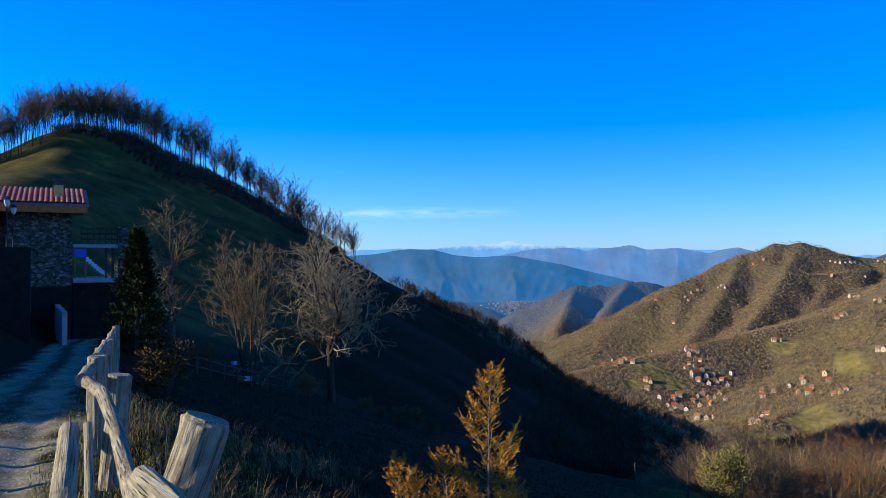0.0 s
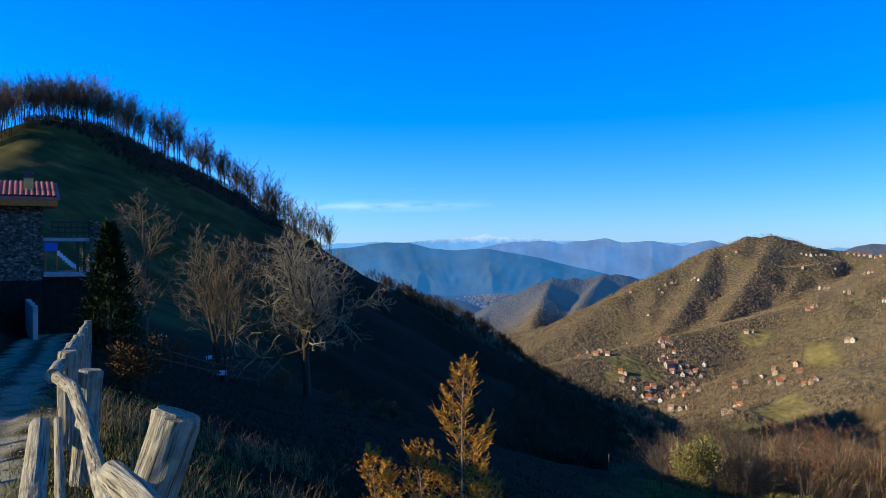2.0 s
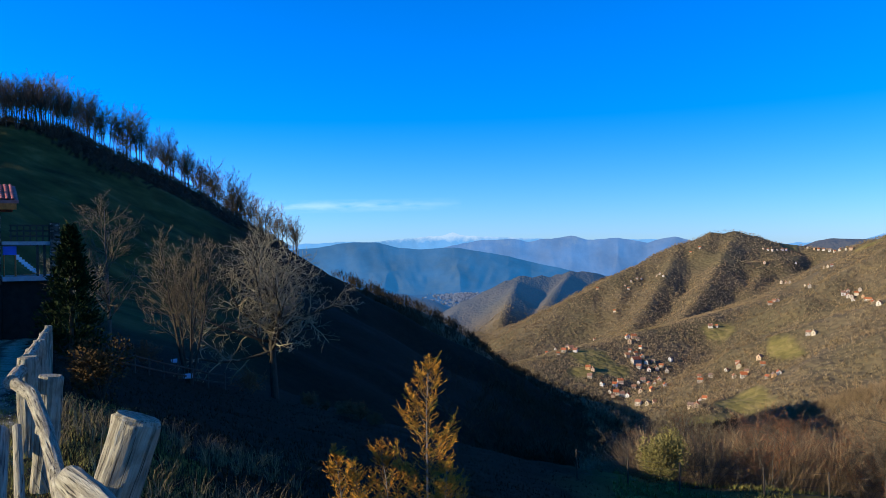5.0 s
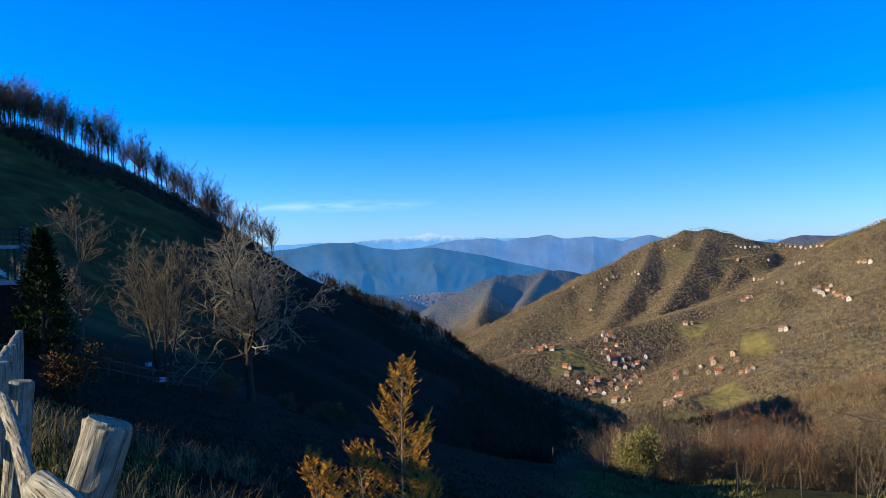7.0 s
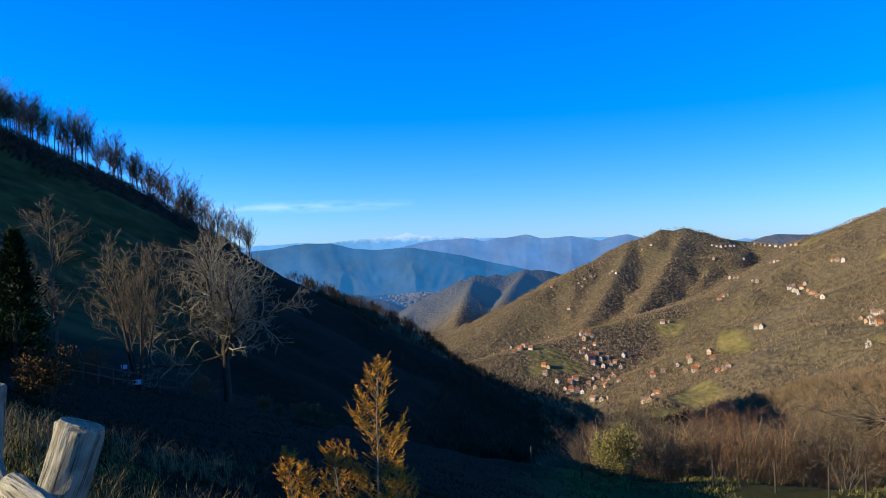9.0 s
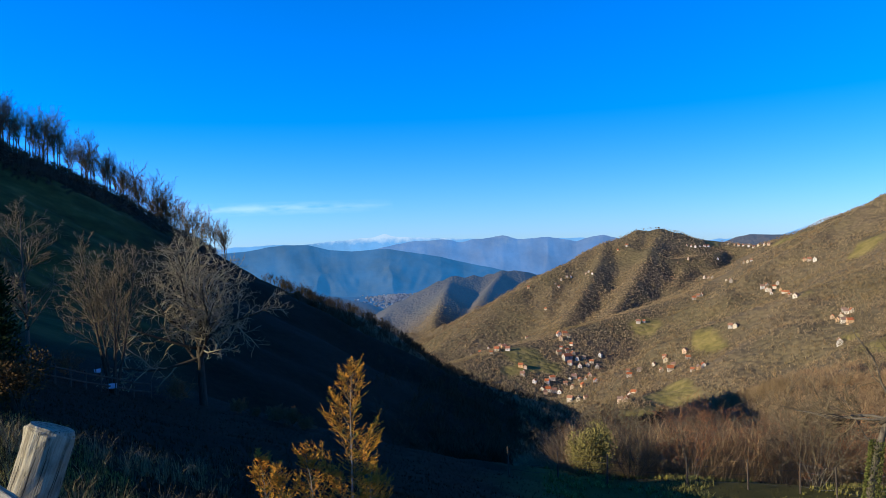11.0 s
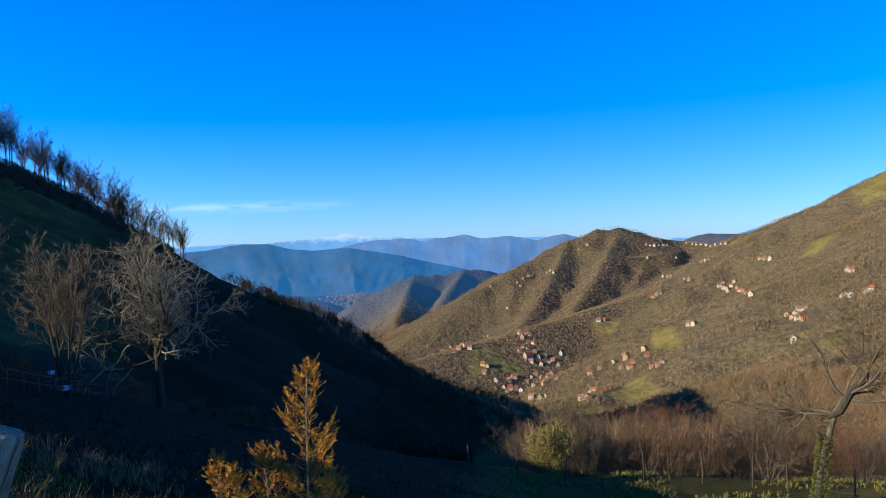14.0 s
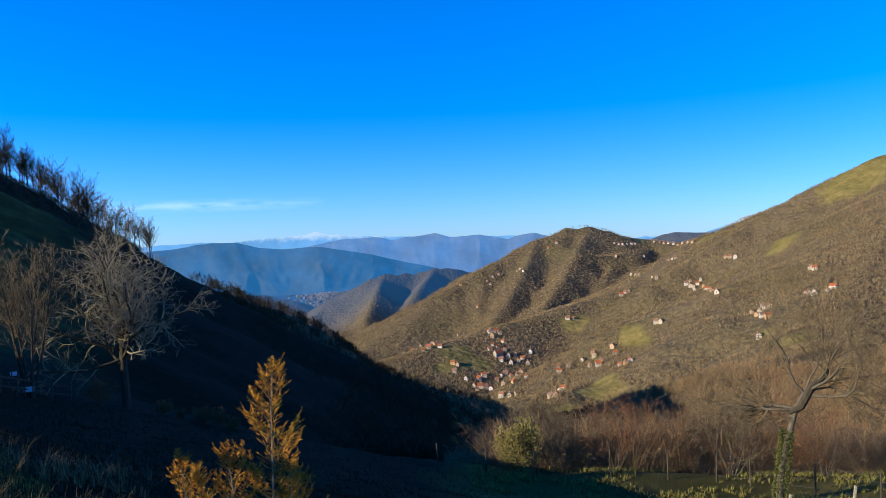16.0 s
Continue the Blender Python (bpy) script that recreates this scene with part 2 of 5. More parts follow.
def vnoise(x, y, seed=0):
    xi, yi = np.floor(x).astype(np.int64), np.floor(y).astype(np.int64)
    fx, fy = x - xi, y - yi
    fx, fy = fx * fx * (3 - 2 * fx), fy * fy * (3 - 2 * fy)

    def h(a, b):
        n = (a * 374761393 + b * 668265263 + seed * 974634777) & 0xFFFFFFFF
        n = ((n ^ (n >> 13)) * 1274126177) & 0xFFFFFFFF
        return ((n ^ (n >> 16)) & 0xFFFF) / 65535.0

    a, b, c, d = h(xi, yi), h(xi + 1, yi), h(xi, yi + 1), h(xi + 1, yi + 1)
    return (a * (1 - fx) + b * fx) * (1 - fy) + (c * (1 - fx) + d * fx) * fy - 0.5


def fbm(x, y, octaves=4, seed=0):
    total, amp = 0.0, 1.0
    for i in range(octaves):
        total = total + amp * vnoise(x * 2 ** i + 17.3 * i, y * 2 ** i - 9.1 * i, seed + i)
        amp *= 0.5
    return total


def step(a, b, x):
    t = np.clip((x - a) / (b - a), 0, 1)
    return t * t * (3 - 2 * t)


EYE = 1.75


def crest(*points):
    """A crest line from (degrees to the left, metres away, rise per metre seen from the camera), fitted to its view."""
    return [(-math.sin(radians(a)) * d, math.cos(radians(a)) * d, EYE + r * d) for a, d, r in points]


HILL = crest((75, 300, 0.02), (50, 240, 0.06), (36, 238, 0.085), (29, 245, 0.108), (25, 255, 0.140), (22, 262, 0.142), (18.9, 272, 0.118),
             (15.2, 285, 0.088), (12.1, 300, 0.057), (9.4, 320, 0.029), (5.8, 370, -0.014), (1.8, 430, -0.048), (-0.5, 470, -0.068), (-2.7, 500, -0.079), (-4.2, 530, -0.094),
             (-5.7, 570, -0.122), (-9.1, 640, -0.153), (-12.6, 700, -0.174), (-16.4, 780, -0.194), (-20, 860, -0.220), (-27, 960, -0.265))
NOSE = crest((24.4, 252, 0.140), (26.0, 225, 0.121), (27.5, 200, 0.104), (29.5, 168, 0.080), (33, 120, 0.036), (40, 85, 0.012))
# unseen knoll, added and shaped so its shade falls on track and meadow
SHADE_KNOLL = [(-25.0, 1.0, 4.0), (-26.6, 4.0, 5.0), (-29.0, 9.0, 6.5), (-31.0, 14.0, 6.4), (-35.6, 24.4, 5.5), (-42.0, 39, 6.4), (-47.3, 52, 6.6), (-58, 72, 7)]
MOUNTAIN = crest((-110, 1700, 0.20), (-75, 1700, 0.17), (-55, 1700, 0.13), (-42.7, 1750, 0.086), (-39.8, 1880, 0.061), (-38.0, 1960, 0.047), (-36.3, 2040, 0.033),
                 (-34.9, 2120, 0.022), (-33.5, 2200, 0.013), (-32.0, 2300, 0.006), (-30.3, 2400, -0.004), (-28.3, 2480, 0.001), (-26.7, 2480, 0.006), (-25.8, 2460, 0.008), (-25.1, 2430, 0.017),
                 (-24.0, 2410, 0.021), (-22.7, 2390, 0.020), (-21.7, 2370, 0.013), (-20.5, 2340, 0.006), (-19.2, 2300, -0.004), (-17.6, 2230, -0.021), (-16.4, 2180, -0.033), (-14.3, 2100, -0.053),
                 (-12.9, 2050, -0.070), (-10.2, 1960, -0.102), (-7.7, 1880, -0.128), (-5.5, 1800, -0.15))
VILLAGE_SPUR = crest((-38, 1900, 0.0), (-34, 1850, -0.026), (-30.1, 1750, -0.040), (-27.8, 1700, -0.051), (-25.9, 1650, -0.063), (-23.9, 1600, -0.073), (-22.3, 1550, -0.081),
                     (-19.5, 1480, -0.096), (-17.4, 1430, -0.104), (-15.8, 1390, -0.112), (-13, 1330, -0.124), (-10.5, 1280, -0.136), (-7.7, 1240, -0.150), (-4, 1200, -0.18))
RIGHT_SPUR = crest((-46, 1650, 0.085), (-43, 1250, 0.0), (-39.5, 950, -0.10), (-35, 780, -0.19))
# added spur; its dark outline stands in for a shadow on the valley
SHADOW_SPUR = crest((-40, 500, -0.13), (-34, 460, -0.155), (-31.4, 452, -0.170), (-30.2, 456, -0.178), (-28.3, 470, -0.188), (-26, 486, -0.201), (-22.4, 525, -0.222), (-18, 575, -0.27))
NEAR_RIGHT = crest((-60, 225, -0.06), (-47, 230, -0.115), (-40, 235, -0.150), (-35, 240, -0.166), (-31.0, 247, -0.192), (-29.0, 256, -0.222), (-26.7, 275, -0.260), (-23.2, 310, -0.32))
MIDDLE_HILL = crest((-21.5, 3350, 0.000), (-18.0, 3150, -0.034), (-15.6, 3050, -0.032), (-14.3, 3000, -0.027), (-13.1, 2950, -0.025), (-11.9, 2900, -0.030), (-10.6, 2860, -0.031), (-9.7, 2840, -0.031),
                    (-8.9, 2820, -0.034), (-7.8, 2780, -0.046), (-6.2, 2720, -0.063), (-4.6, 2650, -0.078), (-3, 2600, -0.10))
LOW_HILL = crest((6, 3350, -0.050), (1, 3320, -0.050), (-1.1, 3300, -0.053), (-2.8, 3250, -0.060), (-4.2, 3200, -0.072), (-5.2, 3150, -0.085))
SADDLE_HILL = crest((-27.5, 3000, -0.012), (-28.8, 3000, 0.004), (-29.5, 3000, 0.010), (-30.1, 3000, 0.012), (-31.3, 3000, 0.010), (-32.4, 3000, 0.009), (-36, 3000, 0.0))
RIBS = [(crest((-20.5, 2330, 0.004), (-19.3, 2100, -0.040), (-17.8, 1900, -0.082), (-16.6, 1780, -0.110)), 0.55, 81),
        (crest((-24.0, 2400, 0.014), (-23.0, 2160, -0.022), (-21.6, 1930, -0.062), (-20.6, 1800, -0.085)), 0.55, 82),
        (crest((-26.6, 2480, 0.000), (-26.0, 2250, -0.026), (-24.9, 2050, -0.050)), 0.55, 85),
        (crest((-13.1, 2940, -0.028), (-12.2, 2700, -0.046), (-10.9, 2500, -0.080)), 0.75, 84),
        (crest((-9.4, 2840, -0.033), (-9.0, 2640, -0.050), (-8.0, 2450, -0.090)), 0.75, 86),
        (crest((-36.3, 2030, 0.033), (-35.0, 1850, -0.012), (-33.0, 1700, -0.045)), 0.42, 87),
        (crest((-40.5, 1850, 0.066), (-38.5, 1600, 0.0), (-36.0, 1400, -0.055), (-33.0, 1250, -0.10)), 0.40, 88)]


def flank(x, y, line, slope, soft, rough=0.0, grain=140.0, seed=3):
    """A crest's height less its slope times the way from it; -1e9 where that is far below any ground."""
    reach = (max(p[2] for p in line) + 300) / slope + 2 * soft
    xs, ys = [p[0] for p in line], [p[1] for p in line]
    near = (x > min(xs) - reach) & (x < max(xs) + reach) & (y > min(ys) - reach) & (y < max(ys) + reach)
    out = np.full_like(x, -1e9)
    x, y = x[near], y[near]
    best, far = np.full_like(x, -1e9), np.full_like(x, 1e9)
    for (ax, ay, az), (bx, by, bz) in zip(line, line[1:]):
        dx, dy = bx - ax, by - ay
        t = np.clip(((x - ax) * dx + (y - ay) * dy) / (dx * dx + dy * dy), 0, 1)
        d = np.hypot(x - ax - t * dx, y - ay - t * dy)
        best = np.maximum(best, az + t * (bz - az) - slope * (np.sqrt(d * d + soft * soft) - soft))
        far = np.minimum(far, d)
    if rough:
        # gullies and ribs that run down from the crest, none on the crest itself
        best = best - rough * (1 - np.exp(-far / (0.6 * grain))) * np.abs(fbm(x / grain, y / grain, 4, seed)) * 2
    out[near] = best
    return out


def track_coords(x, y):
    """Metres right of the track's middle, and along it."""
    q = 0.92 * (x + 3.6) + 0.392 * (y - 5.4)
    a = -0.392 * (x + 3.6) + 0.92 * (y - 5.4)
    return q + 0.10 * np.sin(a * 0.22) - 0.6 * step(30, 60, a) * (a - 30) * 0.15, a


def softmax(a, b, k):
    h = np.clip(0.5 + 0.5 * (a - b) / k, 0, 1)
    return b * (1 - h) + a * h + k * h * (1 - h)


def brow_line(x):
    """How far right of the track the meadow breaks off."""
    return 17 + 0.5 * np.clip(x, -12, 12) + 0.8 * np.clip(x - 12, 0, 30)


def bench(x, y):
    """The bench that carries the track and the meadow below it."""
    q, a = track_coords(x, y)
    zr = -0.06 * np.maximum(0, a + 2) + 0.02 * np.minimum(0, a + 2)
    zr = np.maximum(zr, -4.5)
    right = np.maximum(0, q - 1.7)
    brow = brow_line(x)
    down = 0.31 * np.minimum(right, 20) + 0.07 * np.maximum(0, right - 20) + 0.10 * np.minimum(right, 3) + 0.58 * np.maximum(0, right - brow)
    left = np.maximum(0, -q - 1.25)
    bank = np.minimum(0.75 * left, 0.25 + 2.9 * step(4, 22, a)) + 0.02 * left
    ruts = -0.05 * (np.exp(-((q - 0.5) / 0.2) ** 2) + np.exp(-((q + 0.5) / 0.2) ** 2))
    lumps = 0.10 * fbm(x / 1.6, y / 1.6, 4, 5) * step(0.9, 2.5, np.abs(q)) + 0.5 * fbm(x / 9, y / 9, 3, 8) * step(2.5, 9, np.abs(q))
    return zr - down + bank + ruts + lumps


def far_height(x, y, r):
    z = np.full_like(x, -256.0) + 50 * step(2900, 4100, r) + 10 * fbm(x / 300, y / 300, 3, 2)
    z = softmax(z, flank(x, y, MOUNTAIN, 0.50, 14, 55, 240, 11), 12)
    z = softmax(z, flank(x, y, RIGHT_SPUR, 0.38, 30, 30, 220, 14), 20)
    z = softmax(z, flank(x, y, VILLAGE_SPUR, 0.36, 30, 5, 260, 12), 12)
    z = softmax(z, flank(x, y, MIDDLE_HILL, 0.48, 20, 90, 300, 13), 15)
    for line, slope, seed in RIBS:
        z = softmax(z, flank(x, y, line, slope, 8, 22, 140, seed), 14)
    z = softmax(z, flank(x, y, LOW_HILL, 0.40, 15, 20, 250, 16), 10)
    z = softmax(z, flank(x, y, SADDLE_HILL, 0.45, 15, 30, 250, 26), 10)
    z = softmax(z, flank(x, y, SHADOW_SPUR, 0.42, 10, 10, 90, 27), 6)
    z = softmax(z, flank(x, y, NEAR_RIGHT, 0.42, 10, 7, 60, 28), 6)
    return z + step(500, 1000, r) * (7 * fbm(x / 160, y / 160, 5, 21))


def hill_height(x, y, r, z):
    side = step(240, 460, r)
    z = softmax(z, flank(x, y, HILL, 0.72, 7, 5, 80, 17) * (1 - side) + flank(x, y, HILL, 0.75, 7, 20, 120, 18) * side, 3)
    z = softmax(z, flank(x, y, NOSE, 0.55, 9, 2, 60, 19), 3)
    return z + step(70, 160, r) * (1 - step(500, 1000, r)) * 4 * fbm(x / 45, y / 45, 4, 22)


def height(x, y):
    r = np.hypot(x, y)
    z = np.full_like(x, -256.0)
    i = r > 110
    if i.any():
        z[i] = far_height(x[i], y[i], r[i])
    i = (r > 45) & (r < 1500)
    if i.any():
        z[i] = hill_height(x[i], y[i], r[i], z[i])
    i = r < 700
    if i.any():
        n = softmax(bench(x[i], y[i]), flank(x[i], y[i], SHADE_KNOLL, 0.55, 4, 1.0, 20, 23), 1.0)
        z[i] = softmax(z[i], n, 1.0)
    return z


def height_at(x, y):
    return float(height(np.array([float(x)]), np.array([float(y)]))[0])


def clearings(x, y):
    """Meadows on the far slopes, as 0 to 1."""
    g = np.zeros_like(x)
    for az, d, w, l in FIELDS:
        w, l = 0.62 * w, 0.62 * l
        p = heading(az) * d
        dx, dy = x - p.x, y - p.y
        g = np.maximum(g, 1 - step(0.7, 1.15, np.hypot(dx / w, dy / l) + 1.1 * fbm(x / 55, y / 55, 4, 31)))
    return g


MEADOWS = [(-14.7, -0.134, 50, 85), (-16.2, -0.149, 60, 40), (-13.6, -0.152, 35, 40), (-27.1, -0.120, 22, 70), (-24.5, -0.179, 45, 60), (-23.0, -0.100, 40, 45), (-22.4, -0.212, 60, 40),
           (-42.0, 0.070, 150, 190), (-36.8, -0.011, 60, 60), (-32.2, 0.000, 45, 60), (-37.2, -0.117, 45, 50), (-27.4, 0.000, 40, 50), (-33.2, -0.060, 25, 30), (-35.9, -0.111, 30, 40)]


def sight(az, rise, d0=300.0):
    """Where the camera's line of sight at that bearing and rise meets the far ground."""
    d = np.geomspace(d0, 2600, 900)
    h = heading(az)
    z = height(h.x * d, h.y * d)
    k = int(np.argmax(z - (EYE + rise * d) >= 0))
    k = k or int(np.argmax((z - EYE) / d))
    return Vector((h.x * d[k], h.y * d[k], z[k])), d[k]


FIELDS = [(az, sight(az, rise, 700.0)[1], w, l) for az, rise, w, l in MEADOWS]


def crest_belt(x, y, g):
    """The belt of wood under the crest, on the valley side, wider to the right."""
    deg = np.degrees(np.arctan2(-x, y))
    off = -flank(x, y, [(p[0], p[1], 0.0) for p in HILL], 1.0, 0.1)
    return off < (27.0 - 19.0 * step(18, 24.5, deg)) * (1 + 0.2 * g.uniform(-1, 1, len(x)))


def build_ground():
    rings = [0.0, 0.02]
    while rings[-1] < 4950:
        r = rings[-1]
        rings.append(r + max(0.12, r * (0.022 if r < 150 else 0.0125)))
    az = [-63 + 0.165 * i for i in range(int(110 / 0.165))]
    az += [az[-1] + 3.0 * i for i in range(1, int((360 - 110) / 3.0))]
    a = np.radians(np.array(az))
    r = np.array(rings[1:])
    A, R = np.meshgrid(a, r)
    x, y = (-np.sin(A) * R).ravel(), (np.cos(A) * R).ravel() - 1.5
    z = height(x, y)
    n, m = len(r), len(a)
    i, j = np.meshgrid(np.arange(n - 1), np.arange(m), indexing="ij")
    k = (j + 1) % m
    quads = np.stack([i * m + j, (i + 1) * m + j, (i + 1) * m + k, i * m + k], -1).reshape(-1, 4)
    quads = quads[:, ::-1]
    me = bpy.data.meshes.new("ground")
    me.vertices.add(len(x))
    me.vertices.foreach_set("co", np.stack([x, y, z], -1).ravel())
    me.loops.add(quads.size)
    me.loops.foreach_set("vertex_index", quads.ravel())
    me.polygons.add(len(quads))
    me.polygons.foreach_set("loop_start", np.arange(len(quads)) * 4)
    me.polygons.foreach_set("use_smooth", np.ones(len(quads), bool))
    me.update(calc_edges=True)
    q, al = track_coords(x, y)
    rr = np.hypot(x, y)
    edge = 0.95 + 0.5 * fbm(x / 0.7, y / 0.7, 3, 41)
    road = (1 - step(edge - 0.25, edge + 0.1, np.abs(q))) * (1 - step(60, 75, rr))
    strip = (1 - step(0.08, 0.3, np.abs(q + 0.05) + 0.25 * fbm(x / 0.5, y / 0.5, 3, 42))) * 0.75
    near = 1 - step(430, 600, rr)
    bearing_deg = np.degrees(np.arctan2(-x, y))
    lighter_grass = step(6, 17, bearing_deg + 4 * fbm(x / 30, y / 30, 3, 95)) * step(60, 120, rr)
    # lighter colour also where sun reaches the meadow's edge: painted light
    lighter_grass = np.maximum(lighter_grass, step(11, 18, -bearing_deg + 4 * fbm(x / 6, y / 6, 3, 97)) * (1 - step(45, 60, rr)))
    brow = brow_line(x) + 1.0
    # both masks spread the shade-coloured ground over meadow and combe
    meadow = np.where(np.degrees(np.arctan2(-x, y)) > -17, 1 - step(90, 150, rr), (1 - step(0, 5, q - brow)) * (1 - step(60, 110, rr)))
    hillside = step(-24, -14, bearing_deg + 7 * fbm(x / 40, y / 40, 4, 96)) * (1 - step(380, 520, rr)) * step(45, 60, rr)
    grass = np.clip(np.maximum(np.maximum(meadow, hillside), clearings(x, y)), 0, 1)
    lighter_grass = lighter_grass * (1 - crest_belt(x, y, np.random.RandomState(5)) * (rr > 200) * (rr < 330) * (bearing_deg > 6) * (bearing_deg < 25))
    # "far" holds the strength of the painted haze, growing with distance
    for name, values in (("road", road * (1 - strip)), ("lighter_grass", lighter_grass), ("near", near), ("grass", grass), ("far", 0.46 * step(2420, 2700, rr) + 0.70 * step(2900, 3700, rr))):
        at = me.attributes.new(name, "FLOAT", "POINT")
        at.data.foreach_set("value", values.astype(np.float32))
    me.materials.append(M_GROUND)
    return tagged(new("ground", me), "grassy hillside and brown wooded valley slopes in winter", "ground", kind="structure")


ground = build_ground()


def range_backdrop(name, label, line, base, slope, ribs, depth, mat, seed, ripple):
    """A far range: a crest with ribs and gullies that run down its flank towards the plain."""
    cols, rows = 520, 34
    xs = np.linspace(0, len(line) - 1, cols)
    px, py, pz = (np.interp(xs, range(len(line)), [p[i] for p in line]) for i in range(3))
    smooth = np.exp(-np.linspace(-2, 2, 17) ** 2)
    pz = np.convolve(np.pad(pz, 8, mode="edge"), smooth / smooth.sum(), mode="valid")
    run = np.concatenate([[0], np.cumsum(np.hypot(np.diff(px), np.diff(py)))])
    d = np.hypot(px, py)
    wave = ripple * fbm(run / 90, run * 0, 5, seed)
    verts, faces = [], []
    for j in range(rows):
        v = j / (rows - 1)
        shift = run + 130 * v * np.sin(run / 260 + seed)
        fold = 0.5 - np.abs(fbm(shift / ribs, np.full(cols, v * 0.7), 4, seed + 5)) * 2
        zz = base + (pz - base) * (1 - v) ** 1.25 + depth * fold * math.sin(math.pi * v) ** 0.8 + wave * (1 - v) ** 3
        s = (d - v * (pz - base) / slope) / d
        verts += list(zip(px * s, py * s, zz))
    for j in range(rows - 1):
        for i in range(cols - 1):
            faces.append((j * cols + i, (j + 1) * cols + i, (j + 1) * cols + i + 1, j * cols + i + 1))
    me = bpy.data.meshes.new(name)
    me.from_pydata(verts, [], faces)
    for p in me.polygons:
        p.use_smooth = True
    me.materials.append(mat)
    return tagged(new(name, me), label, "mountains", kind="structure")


range_backdrop("backdrop_near_range", "wooded mountain range beyond the plain, painted in blue haze",
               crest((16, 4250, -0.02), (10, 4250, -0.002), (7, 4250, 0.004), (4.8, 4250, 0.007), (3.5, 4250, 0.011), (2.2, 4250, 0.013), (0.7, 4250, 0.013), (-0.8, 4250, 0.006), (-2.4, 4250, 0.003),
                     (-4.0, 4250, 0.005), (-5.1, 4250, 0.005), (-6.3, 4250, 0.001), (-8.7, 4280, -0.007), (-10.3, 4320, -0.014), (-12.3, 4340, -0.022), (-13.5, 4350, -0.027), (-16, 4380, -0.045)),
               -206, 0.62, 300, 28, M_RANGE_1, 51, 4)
range_backdrop("backdrop_far_range", "pale rocky mountain range in painted blue haze",
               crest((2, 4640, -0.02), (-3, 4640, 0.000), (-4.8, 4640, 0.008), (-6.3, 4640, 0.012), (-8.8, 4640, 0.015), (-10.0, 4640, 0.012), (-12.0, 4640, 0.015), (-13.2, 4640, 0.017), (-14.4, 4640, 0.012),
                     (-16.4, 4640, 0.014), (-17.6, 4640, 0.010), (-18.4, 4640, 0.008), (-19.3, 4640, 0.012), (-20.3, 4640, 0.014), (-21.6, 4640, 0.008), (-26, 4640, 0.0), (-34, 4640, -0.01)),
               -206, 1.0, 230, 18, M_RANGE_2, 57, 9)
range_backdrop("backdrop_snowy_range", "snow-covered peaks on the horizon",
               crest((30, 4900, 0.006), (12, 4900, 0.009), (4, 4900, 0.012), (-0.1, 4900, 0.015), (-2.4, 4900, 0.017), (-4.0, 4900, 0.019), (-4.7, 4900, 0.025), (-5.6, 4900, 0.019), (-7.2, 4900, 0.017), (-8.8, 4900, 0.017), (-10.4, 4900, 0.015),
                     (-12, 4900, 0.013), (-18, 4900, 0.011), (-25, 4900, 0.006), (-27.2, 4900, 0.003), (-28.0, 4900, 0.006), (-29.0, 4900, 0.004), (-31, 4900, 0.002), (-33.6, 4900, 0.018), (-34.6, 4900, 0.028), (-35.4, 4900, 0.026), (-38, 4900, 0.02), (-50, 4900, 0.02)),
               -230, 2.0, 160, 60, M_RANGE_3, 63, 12)

